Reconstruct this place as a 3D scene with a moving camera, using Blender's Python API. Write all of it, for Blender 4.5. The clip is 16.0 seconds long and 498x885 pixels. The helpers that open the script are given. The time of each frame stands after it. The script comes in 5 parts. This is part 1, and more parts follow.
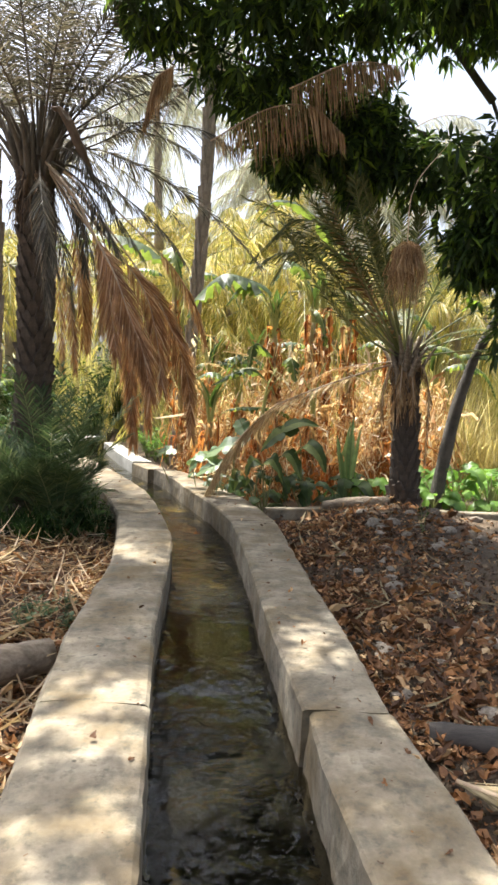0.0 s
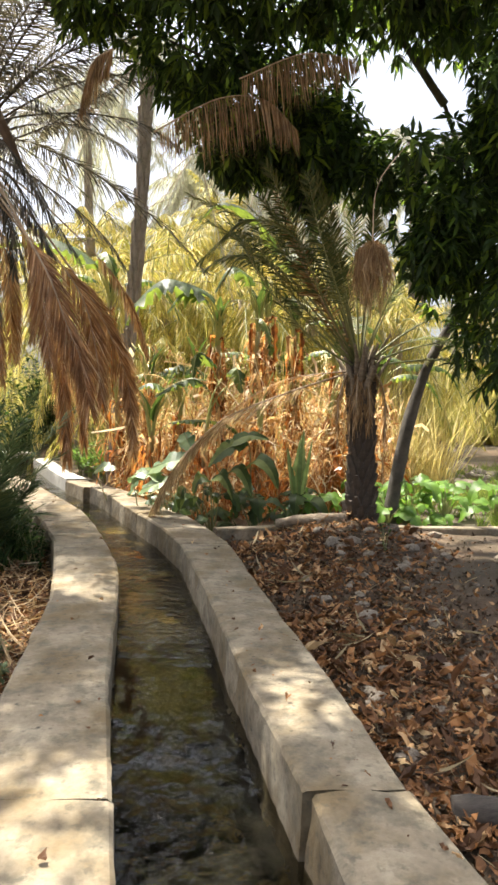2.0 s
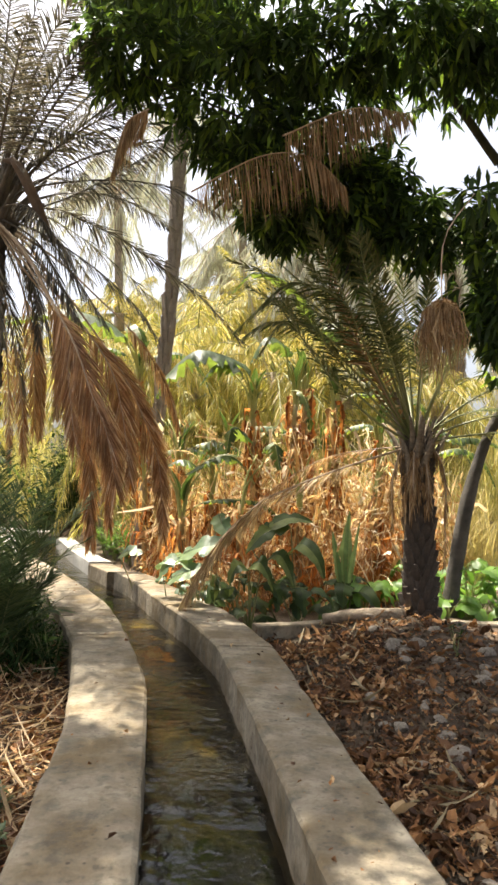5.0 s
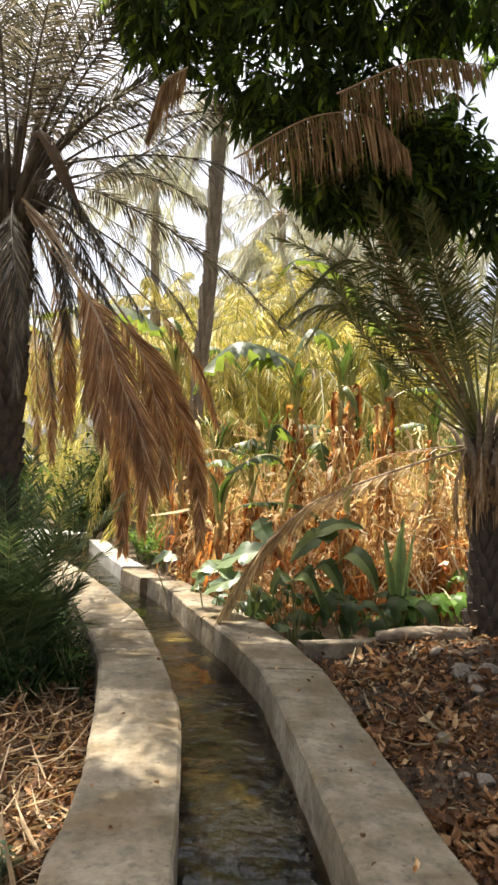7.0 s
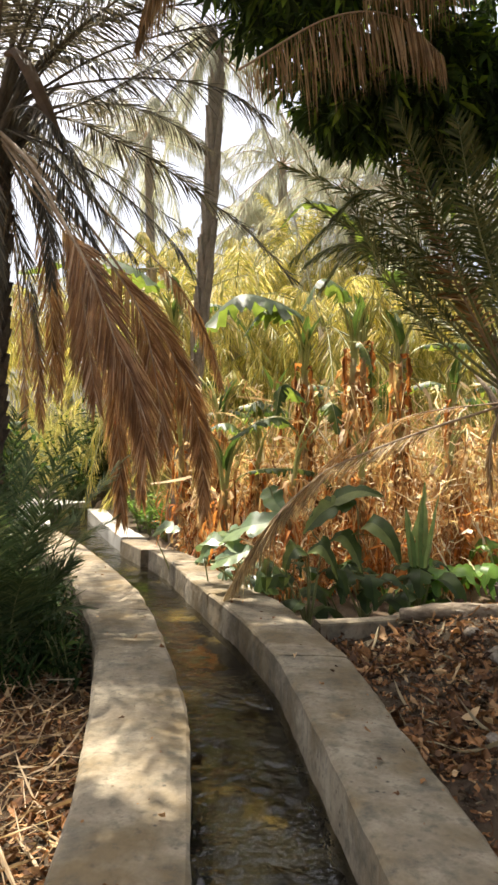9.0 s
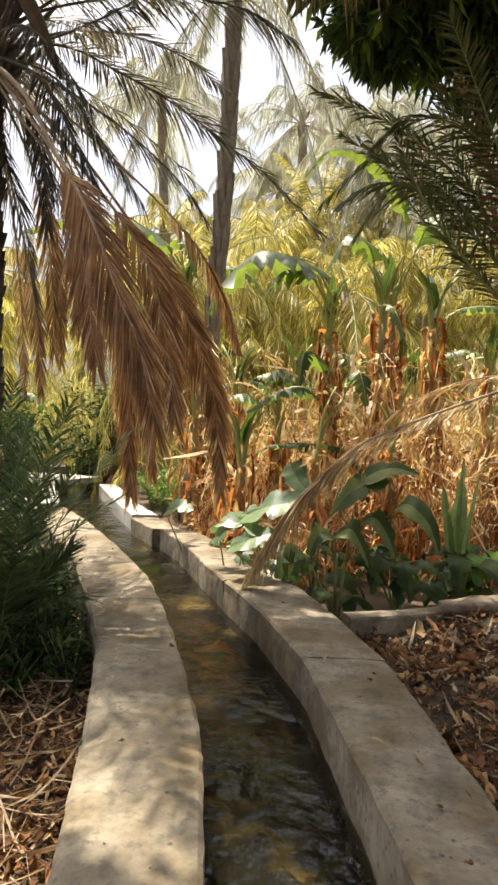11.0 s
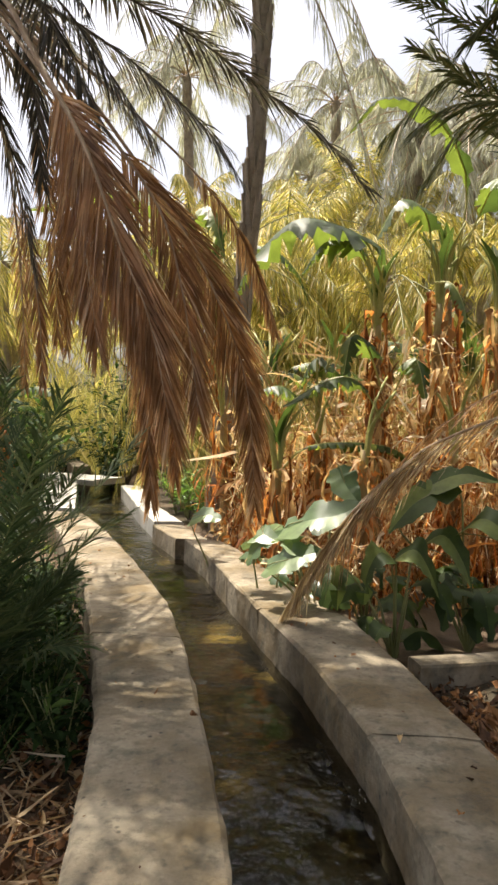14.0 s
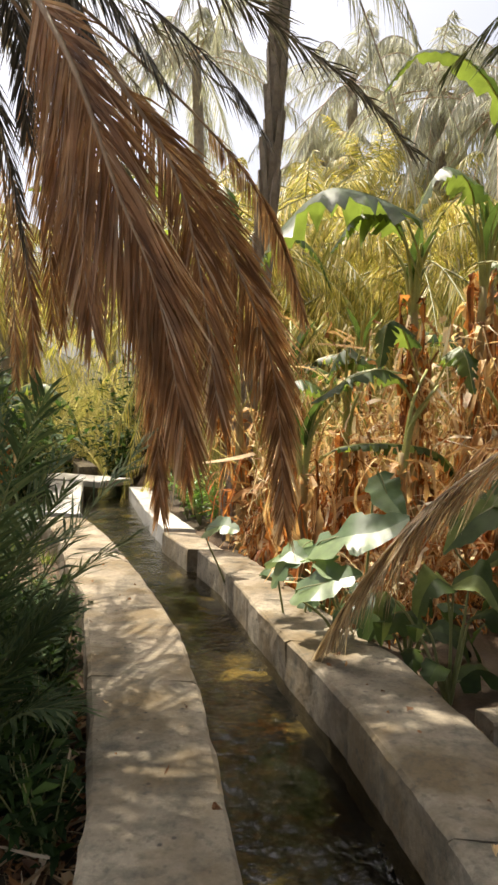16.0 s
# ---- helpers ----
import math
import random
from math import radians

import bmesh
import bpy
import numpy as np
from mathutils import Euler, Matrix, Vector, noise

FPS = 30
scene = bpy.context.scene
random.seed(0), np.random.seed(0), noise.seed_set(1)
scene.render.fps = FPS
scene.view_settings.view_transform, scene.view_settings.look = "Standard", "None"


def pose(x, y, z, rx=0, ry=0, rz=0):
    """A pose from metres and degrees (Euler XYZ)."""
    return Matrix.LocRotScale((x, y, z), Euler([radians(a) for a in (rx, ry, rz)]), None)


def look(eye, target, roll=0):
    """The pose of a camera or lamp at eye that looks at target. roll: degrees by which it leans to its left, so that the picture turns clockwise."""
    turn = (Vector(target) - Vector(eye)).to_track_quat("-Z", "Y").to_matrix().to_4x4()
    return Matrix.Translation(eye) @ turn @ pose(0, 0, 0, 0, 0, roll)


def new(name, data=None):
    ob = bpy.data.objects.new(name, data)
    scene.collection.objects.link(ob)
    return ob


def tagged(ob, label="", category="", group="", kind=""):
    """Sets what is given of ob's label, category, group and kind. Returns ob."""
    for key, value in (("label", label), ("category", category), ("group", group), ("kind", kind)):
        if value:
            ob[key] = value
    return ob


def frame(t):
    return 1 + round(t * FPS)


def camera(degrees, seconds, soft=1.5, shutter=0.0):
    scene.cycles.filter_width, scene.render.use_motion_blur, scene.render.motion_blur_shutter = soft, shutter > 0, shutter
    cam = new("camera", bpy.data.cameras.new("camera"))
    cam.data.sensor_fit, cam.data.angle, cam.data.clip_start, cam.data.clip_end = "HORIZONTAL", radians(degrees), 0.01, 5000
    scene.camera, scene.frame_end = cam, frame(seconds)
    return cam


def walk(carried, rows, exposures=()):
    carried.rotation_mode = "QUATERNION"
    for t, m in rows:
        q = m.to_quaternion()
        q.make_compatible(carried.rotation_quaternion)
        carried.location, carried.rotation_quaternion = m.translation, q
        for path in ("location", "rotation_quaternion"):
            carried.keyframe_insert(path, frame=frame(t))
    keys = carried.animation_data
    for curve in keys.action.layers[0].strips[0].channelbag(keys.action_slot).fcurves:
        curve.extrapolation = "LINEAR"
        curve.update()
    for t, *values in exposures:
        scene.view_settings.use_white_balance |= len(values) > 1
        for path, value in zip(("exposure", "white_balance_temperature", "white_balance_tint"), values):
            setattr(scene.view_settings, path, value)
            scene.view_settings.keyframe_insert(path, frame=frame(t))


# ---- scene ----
cam = camera(41.1, 16.0, 2.7)
PATH = [
    (0, (0.221, -0.13, 1.361), (0.164, 1.865, 1.22), 2.1),
    (0.5, (0.192, -0.001, 1.354), (0.222, 1.993, 1.205), 2.9),
    (1, (0.129, 0.14, 1.354), (0.233, 2.132, 1.211), 2.9),
    (1.5, (0.069, 0.283, 1.359), (0.228, 2.274, 1.254), 2.3),
    (2, (0.019, 0.41, 1.353), (0.166, 2.402, 1.255), 1.7),
    (2.5, (-0.015, 0.531, 1.364), (0.1, 2.528, 1.338), 1.8),
    (3, (-0.042, 0.604, 1.391), (0.034, 2.602, 1.431), 2.0),
    (3.5, (-0.064, 0.817, 1.423), (-0.011, 2.814, 1.516), 2.1),
    (3.7, (-0.068, 0.869, 1.425), (-0.025, 2.867, 1.52), 2.3),
    (5.8, (-0.171, 1.424, 1.399), (-0.092, 3.417, 1.536), 1.1),
    (6, (-0.184, 1.492, 1.395), (-0.121, 3.487, 1.533), 1.1),
    (6.5, (-0.194, 1.67, 1.399), (-0.195, 3.666, 1.525), 1.1),
    (7, (-0.199, 1.835, 1.405), (-0.237, 3.831, 1.53), 2.0),
    (7.5, (-0.212, 1.99, 1.405), (-0.27, 3.988, 1.461), 1.8),
    (8, (-0.253, 2.145, 1.409), (-0.286, 4.145, 1.458), 1.6),
    (8.2, (-0.266, 2.208, 1.409), (-0.29, 4.207, 1.448), 1.5),
    (10.3, (-0.324, 2.9, 1.382), (-0.387, 4.899, 1.383), 1.0),
    (10.5, (-0.335, 2.96, 1.381), (-0.402, 4.959, 1.365), 1.4),
    (11, (-0.354, 3.111, 1.377), (-0.43, 5.108, 1.321), 1.5),
    (11.5, (-0.386, 3.273, 1.369), (-0.467, 5.272, 1.335), 1.4),
    (12, (-0.415, 3.428, 1.371), (-0.478, 5.426, 1.338), 1.1),
    (12.5, (-0.428, 3.551, 1.358), (-0.499, 5.549, 1.305), 1.0),
    (13, (-0.449, 3.782, 1.363), (-0.556, 5.779, 1.354), 0.5),
    (13.5, (-0.462, 3.937, 1.365), (-0.625, 5.93, 1.342), 0.7),
    (14, (-0.477, 4.105, 1.371), (-0.636, 6.098, 1.304), 1.3),
    (14.5, (-0.508, 4.271, 1.37), (-0.669, 6.263, 1.303), 1.8),
    (15, (-0.569, 4.451, 1.386), (-0.712, 6.446, 1.346), 1.6),
    (15.5, (-0.607, 4.633, 1.389), (-0.762, 6.626, 1.328), 1.3),
    (16, (-0.638, 4.821, 1.385), (-0.825, 6.81, 1.308), 1.1),
]
walk(cam, [(t, look(eye, target, roll)) for t, eye, target, roll in PATH], [(0, 1.38, 6000, 11), (1.3, 1.42, 6350, 11), (8, 1.2, 6550, 12), (12, 1.02, 6600, 12), (16, 0.9, 6600, 13)])

# ---- light ----
world = bpy.data.worlds.new("sky")
scene.world = world
world.use_nodes = True
SUN_DIR = Vector((-0.30, 0.32, 1.2)).normalized()
sky = world.node_tree.nodes.new("ShaderNodeTexSky")
sky.sky_type, sky.sun_disc = "NISHITA", False
sky.sun_elevation = math.asin(SUN_DIR.z)
sky.sun_rotation = math.atan2(SUN_DIR.x, SUN_DIR.y)
sky.dust_density, sky.air_density = 7.0, 1.0
back = world.node_tree.nodes["Background"]
back.inputs["Strength"].default_value = 0.125
haze = world.node_tree.nodes.new("ShaderNodeHueSaturation")
haze.inputs["Saturation"].default_value = 0.55
world.node_tree.links.new(sky.outputs[0], haze.inputs["Color"])
world.node_tree.links.new(haze.outputs[0], back.inputs[0])
lamp = bpy.data.lights.new("sun", "SUN")
lamp.energy, lamp.angle, lamp.color = 5.0, radians(0.53), (1.0, 0.93, 0.80)
sun = new("sun", lamp)
sun.matrix_world = look(SUN_DIR * 40, (0, 0, 0))

rnd = random.Random(7)


# ---- materials ----
def nodes_of(name):
    m = bpy.data.materials.new(name)
    m.use_nodes = True
    return m, m.node_tree.nodes, m.node_tree.links, m.node_tree.nodes["Principled BSDF"]


def ramp_of(nodes, stops):
    r = nodes.new("ShaderNodeValToRGB")
    els = r.color_ramp.elements
    while len(els) < len(stops):
        els.new(0.5)
    for e, (p, c) in zip(els, stops):
        e.position, e.color = p, (*c, 1)
    return r


def noise_of(nodes, links, scale, detail=6, rough=0.6, coords="Object", squash=None):
    tc = nodes.new("ShaderNodeTexCoord")
    n = nodes.new("ShaderNodeTexNoise")
    n.inputs["Scale"].default_value, n.inputs["Detail"].default_value = scale, detail
    n.inputs["Roughness"].default_value = rough
    if squash:
        mp = nodes.new("ShaderNodeMapping")
        mp.inputs["Scale"].default_value = squash
        links.new(tc.outputs[coords], mp.inputs[0])
        links.new(mp.outputs[0], n.inputs[0])
    else:
        links.new(tc.outputs[coords], n.inputs[0])
    return n


def mixed(nodes, links, a, b, fac, mode="MIX"):
    mx = nodes.new("ShaderNodeMix")
    mx.data_type, mx.blend_type = "RGBA", mode
    for sock, v in ((mx.inputs[0], fac), (mx.inputs[6], a), (mx.inputs[7], b)):
        if isinstance(v, (int, float)):
            sock.default_value = v
        elif isinstance(v, tuple):
            sock.default_value = (*v, 1)
        else:
            links.new(v, sock)
    return mx.outputs[2]


def surface(name, stops, scale, rough, bump=0.3, fine=60, stain=None, stain_scale=0.7, squash=None, dist=0.01, speck=None, blotch=None, pits=None):
    """A solid surface: colour by a coarse noise, stains by a wider one, relief by a fine one."""
    m, nodes, links, bsdf = nodes_of(name)
    n1 = noise_of(nodes, links, scale, squash=squash)
    r = ramp_of(nodes, stops)
    links.new(n1.outputs[0], r.inputs[0])
    col = r.outputs[0]
    if stain:
        n2 = noise_of(nodes, links, stain_scale, 5)
        r2 = ramp_of(nodes, [(0.45, (0, 0, 0)), (0.62, (1, 1, 1))])
        links.new(n2.outputs[0], r2.inputs[0])
        col = mixed(nodes, links, col, stain, r2.outputs[0])
    if speck:
        n4 = noise_of(nodes, links, 17, 4, 0.65)
        r4 = ramp_of(nodes, [(0.55, (0, 0, 0)), (0.66, (0.5, 0.5, 0.5))])
        links.new(n4.outputs[0], r4.inputs[0])
        col = mixed(nodes, links, col, speck, r4.outputs[0])
    if blotch:
        n5 = noise_of(nodes, links, 5.0, 10, 0.72)
        r5 = ramp_of(nodes, [(0.5, (0, 0, 0)), (0.58, (0.4, 0.4, 0.4)), (0.68, (0.75, 0.75, 0.75))])
        links.new(n5.outputs[0], r5.inputs[0])
        col = mixed(nodes, links, col, blotch, r5.outputs[0])
    if pits:
        tc = nodes.new("ShaderNodeTexCoord")
        vo = nodes.new("ShaderNodeTexVoronoi")
        vo.inputs["Scale"].default_value = 13.0
        links.new(tc.outputs["Object"], vo.inputs["Vector"])
        rp = ramp_of(nodes, [(0.07, (1, 1, 1)), (0.16, (0, 0, 0))])
        links.new(vo.outputs["Distance"], rp.inputs[0])
        n6 = noise_of(nodes, links, 2.6, 4)
        r6 = ramp_of(nodes, [(0.46, (0, 0, 0)), (0.6, (0.85, 0.85, 0.85))])
        links.new(n6.outputs[0], r6.inputs[0])
        col = mixed(nodes, links, col, pits, mixed(nodes, links, rp.outputs[0], r6.outputs[0], 1.0, "MULTIPLY"))
    n3 = noise_of(nodes, links, fine, 8, 0.7, squash=squash)
    r3 = ramp_of(nodes, [(0.3, (0.75, 0.75, 0.75)), (0.7, (1.12, 1.12, 1.12))])
    links.new(n3.outputs[0], r3.inputs[0])
    col = mixed(nodes, links, col, r3.outputs[0], 0.8, "MULTIPLY")
    links.new(col, bsdf.inputs["Base Color"])
    bsdf.inputs["Roughness"].default_value = rough
    b = nodes.new("ShaderNodeBump")
    b.inputs["Strength"].default_value, b.inputs["Distance"].default_value = bump, dist
    links.new(n3.outputs[0], b.inputs["Height"])
    links.new(b.outputs[0], bsdf.inputs["Normal"])
    return m


def leafy(name, stops, trans=0.4, rough=0.45, mottle=8.0, tint=1.4, streak=None, gloss=0.3):
    """A leaf: colour by piece, mottled, with light passing through it."""
    m, nodes, links, bsdf = nodes_of(name)
    geo = nodes.new("ShaderNodeNewGeometry")
    r = ramp_of(nodes, stops)
    links.new(geo.outputs["Random Per Island"], r.inputs[0])
    n = noise_of(nodes, links, mottle, 5, squash=streak)
    r2 = ramp_of(nodes, [(0.3, (0.6, 0.6, 0.6)), (0.7, (1.2, 1.2, 1.15))])
    links.new(n.outputs[0], r2.inputs[0])
    col = mixed(nodes, links, r.outputs[0], r2.outputs[0], 0.9, "MULTIPLY")
    links.new(col, bsdf.inputs["Base Color"])
    bsdf.inputs["Roughness"].default_value = rough
    bsdf.inputs["Specular IOR Level"].default_value = gloss
    t = nodes.new("ShaderNodeBsdfTranslucent")
    tc = mixed(nodes, links, col, (tint, tint, tint * 0.75), 1.0, "MULTIPLY")
    links.new(tc, t.inputs[0])
    ms = nodes.new("ShaderNodeMixShader")
    ms.inputs[0].default_value = trans
    links.new(bsdf.outputs[0], ms.inputs[1])
    links.new(t.outputs[0], ms.inputs[2])
    links.new(ms.outputs[0], nodes["Material Output"].inputs[0])
    return m


CONCRETE = surface("concrete", [(0.3, (0.18, 0.142, 0.093)), (0.5, (0.272, 0.226, 0.154)), (0.72, (0.385, 0.33, 0.235))], 3.6, 0.9, 0.6, 38,
                   stain=(0.165, 0.12, 0.06), stain_scale=2.1, speck=(0.075, 0.066, 0.045), blotch=(0.08, 0.074, 0.052), pits=(0.045, 0.038, 0.027))
CONCRETE_PALE = surface("pale_concrete", [(0.3, (0.42, 0.4, 0.35)), (0.7, (0.56, 0.54, 0.48))], 3.0, 0.9, 0.3, 45)
EARTH = surface("earth", [(0.3, (0.05, 0.03, 0.015)), (0.5, (0.1, 0.063, 0.033)), (0.72, (0.17, 0.115, 0.065))], 4.5, 0.95, 0.8, 30,
                stain=(0.06, 0.05, 0.028), stain_scale=0.35, dist=0.03)
# brown silt; near-black stops paint shade, the golden stop paints sun patches
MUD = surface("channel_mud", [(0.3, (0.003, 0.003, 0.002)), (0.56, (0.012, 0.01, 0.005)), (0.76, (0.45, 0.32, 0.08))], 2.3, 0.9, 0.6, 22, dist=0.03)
STONE = surface("stone", [(0.3, (0.11, 0.085, 0.058)), (0.7, (0.33, 0.275, 0.205))], 6.0, 0.85, 0.12, 30)
TRUNK = surface("palm_bark", [(0.3, (0.05, 0.037, 0.026)), (0.6, (0.11, 0.083, 0.058)), (0.8, (0.17, 0.13, 0.09))], 7.0, 0.9, 0.9, 40, dist=0.02)
# palm bark with distance haze put into the colour as a paler tone
HAZED_TRUNK = surface("hazed_palm_bark", [(0.3, (0.22, 0.18, 0.135)), (0.7, (0.43, 0.36, 0.28))], 7.0, 0.9, 0.9, 30, dist=0.03)
BARK = surface("mango_bark", [(0.3, (0.05, 0.045, 0.036)), (0.7, (0.12, 0.105, 0.085))], 6.0, 0.9, 0.7, 35, dist=0.02)
OLD_WOOD = surface("old_dark_wood", [(0.3, (0.03, 0.025, 0.02)), (0.7, (0.085, 0.07, 0.055))], 5.0, 0.85, 0.7, 40, squash=(1, 7, 7))
LOG = surface("dead_wood", [(0.3, (0.15, 0.11, 0.07)), (0.7, (0.36, 0.29, 0.2))], 4.0, 0.85, 0.8, 40, squash=(1, 8, 8))
RACHIS = surface("green_rachis", [(0.3, (0.17, 0.19, 0.06)), (0.7, (0.27, 0.26, 0.1))], 5.0, 0.5, 0.2, 30)
SHEATH = surface("leaf_sheath", [(0.3, (0.06, 0.047, 0.034)), (0.7, (0.15, 0.125, 0.085))], 6.0, 0.8, 0.6, 40, squash=(4, 4, 1))
FIBRE_DARK = leafy("dark_dry_fibre", [(0.0, (0.07, 0.045, 0.027)), (0.6, (0.16, 0.105, 0.06)), (1.0, (0.3, 0.21, 0.13))], 0.25, 0.6)
FIBRE = leafy("dry_fibre", [(0.0, (0.2, 0.115, 0.05)), (0.5, (0.36, 0.225, 0.11)), (1.0, (0.56, 0.4, 0.23))], 0.3, 0.6)
DRY_RACHIS = surface("dry_rachis", [(0.3, (0.3, 0.2, 0.11)), (0.7, (0.52, 0.39, 0.25))], 5.0, 0.6, 0.3, 30)
STEM = surface("banana_stem", [(0.3, (0.16, 0.085, 0.035)), (0.5, (0.36, 0.26, 0.1)), (0.7, (0.44, 0.38, 0.13))], 3.0, 0.55, 0.4, 25, squash=(3, 3, 0.6))
FROND = leafy("palm_leaflet", [(0.0, (0.07, 0.095, 0.042)), (0.5, (0.13, 0.15, 0.058)), (1.0, (0.23, 0.21, 0.085))], 0.45, 0.5)
FROND_GREY = leafy("grey_palm_leaflet", [(0.0, (0.05, 0.047, 0.038)), (0.5, (0.105, 0.095, 0.076)), (1.0, (0.27, 0.23, 0.18))], 0.32, 0.4)
FROND_DARK = leafy("young_palm_leaflet", [(0.0, (0.05, 0.085, 0.037)), (0.6, (0.09, 0.13, 0.055)), (1.0, (0.17, 0.2, 0.09))], 0.35, 0.55)
FROND_DRY = leafy("dry_palm_leaflet", [(0.0, (0.21, 0.105, 0.046)), (0.5, (0.4, 0.225, 0.11)), (0.85, (0.54, 0.34, 0.19)), (1.0, (0.76, 0.6, 0.44))], 0.48, 0.4)
# far leaflets: sunlight in the yellow-green, haze in the pale one, both as colour
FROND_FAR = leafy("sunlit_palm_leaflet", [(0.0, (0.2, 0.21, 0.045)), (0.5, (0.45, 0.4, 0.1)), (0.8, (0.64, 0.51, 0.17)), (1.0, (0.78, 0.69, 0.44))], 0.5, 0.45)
FROND_HAZED = leafy("hazed_palm_leaflet", [(0.0, (0.3, 0.31, 0.26)), (1.0, (0.5, 0.49, 0.42))], 0.5, 0.5)
MANGO = leafy("mango_leaf", [(0.0, (0.035, 0.06, 0.022)), (0.6, (0.06, 0.1, 0.03)), (0.8, (0.12, 0.2, 0.038)), (1.0, (0.28, 0.4, 0.055))], 0.5, 0.42)
BANANA = leafy("banana_leaf", [(0.0, (0.03, 0.055, 0.014)), (0.6, (0.07, 0.11, 0.025)), (1.0, (0.26, 0.32, 0.05))], 0.42, 0.46, 5.0, 1.7, None, 0.5)
BANANA_DARK = leafy("sucker_leaf", [(0.0, (0.024, 0.043, 0.01)), (0.6, (0.055, 0.085, 0.02)), (0.95, (0.16, 0.2, 0.055)), (1.0, (0.3, 0.2, 0.08))], 0.35, 0.5, 9.0, 1.6, None, 0.2)
TARO = leafy("taro_leaf", [(0.0, (0.06, 0.11, 0.05)), (0.6, (0.12, 0.19, 0.08)), (1.0, (0.22, 0.3, 0.13))], 0.35, 0.35, 7.0, 1.5, None, 0.6)
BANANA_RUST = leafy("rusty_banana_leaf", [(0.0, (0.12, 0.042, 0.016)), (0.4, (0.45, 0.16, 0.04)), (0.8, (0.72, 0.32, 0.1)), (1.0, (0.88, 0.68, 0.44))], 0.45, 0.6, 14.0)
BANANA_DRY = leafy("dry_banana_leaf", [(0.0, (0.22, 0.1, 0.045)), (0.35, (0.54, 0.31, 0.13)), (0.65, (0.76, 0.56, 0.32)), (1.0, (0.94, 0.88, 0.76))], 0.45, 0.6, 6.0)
LITTER = leafy("leaf_litter", [(0.0, (0.06, 0.03, 0.015)), (0.45, (0.17, 0.078, 0.03)), (0.82, (0.38, 0.18, 0.065)), (1.0, (0.62, 0.44, 0.24))], 0.1, 0.6, 10.0)
SOIL = leafy("soil_clod", [(0.0, (0.04, 0.026, 0.015)), (0.6, (0.1, 0.068, 0.04)), (1.0, (0.22, 0.17, 0.11))], 0.02, 0.9, 20.0)
STRAW_PALE = leafy("pale_straw", [(0.0, (0.24, 0.15, 0.08)), (0.5, (0.46, 0.33, 0.19)), (1.0, (0.74, 0.6, 0.42))], 0.3, 0.5, 10.0)
STRAW = leafy("straw", [(0.0, (0.2, 0.15, 0.08)), (1.0, (0.42, 0.34, 0.2))], 0.15, 0.6, 10.0)
GRASS = leafy("grass", [(0.0, (0.10, 0.17, 0.03)), (0.7, (0.2, 0.28, 0.05)), (1.0, (0.4, 0.38, 0.12))], 0.45, 0.5)
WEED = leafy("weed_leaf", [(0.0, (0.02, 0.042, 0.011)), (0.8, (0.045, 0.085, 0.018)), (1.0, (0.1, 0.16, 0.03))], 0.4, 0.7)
WEED_SOFT = leafy("pale_weed_leaf", [(0.0, (0.07, 0.11, 0.05)), (1.0, (0.17, 0.23, 0.11))], 0.3, 0.5)
# lit copy of the weed leaf, sunlight painted into its brighter green
WEED_SUNLIT = leafy("sunlit_weed_leaf", [(0.0, (0.10, 0.2, 0.03)), (1.0, (0.2, 0.34, 0.06))], 0.45, 0.4)
PALE_GRASS = leafy("pale_dry_grass", [(0.0, (0.36, 0.3, 0.1)), (0.6, (0.58, 0.48, 0.22)), (1.0, (0.8, 0.71, 0.46))], 0.5, 0.6)
REED = leafy("dry_reed", [(0.0, (0.27, 0.28, 0.09)), (0.6, (0.48, 0.43, 0.16)), (1.0, (0.7, 0.61, 0.34))], 0.5, 0.6)


def water_material():
    m, nodes, links, bsdf = nodes_of("water")
    bsdf.inputs["Base Color"].default_value = (0.17, 0.16, 0.1, 1)
    bsdf.inputs["Transmission Weight"].default_value = 1.0
    bsdf.inputs["IOR"].default_value = 1.33
    bsdf.inputs["Roughness"].default_value = 0.03
    a = noise_of(nodes, links, 9.5, 3, 0.5, squash=(1.1, 0.85, 1))
    c = noise_of(nodes, links, 1.3, 3, 0.5)
    r = ramp_of(nodes, [(0.38, (0.12, 0.12, 0.12)), (0.6, (1, 1, 1))])
    links.new(c.outputs[0], r.inputs[0])
    h = mixed(nodes, links, a.outputs[0], r.outputs[0], 1.0, "MULTIPLY")
    b = nodes.new("ShaderNodeBump")
    b.inputs["Strength"].default_value, b.inputs["Distance"].default_value = 1.0, 0.042
    links.new(h, b.inputs["Height"])
    links.new(b.outputs[0], bsdf.inputs["Normal"])
    return m


WATER = water_material()


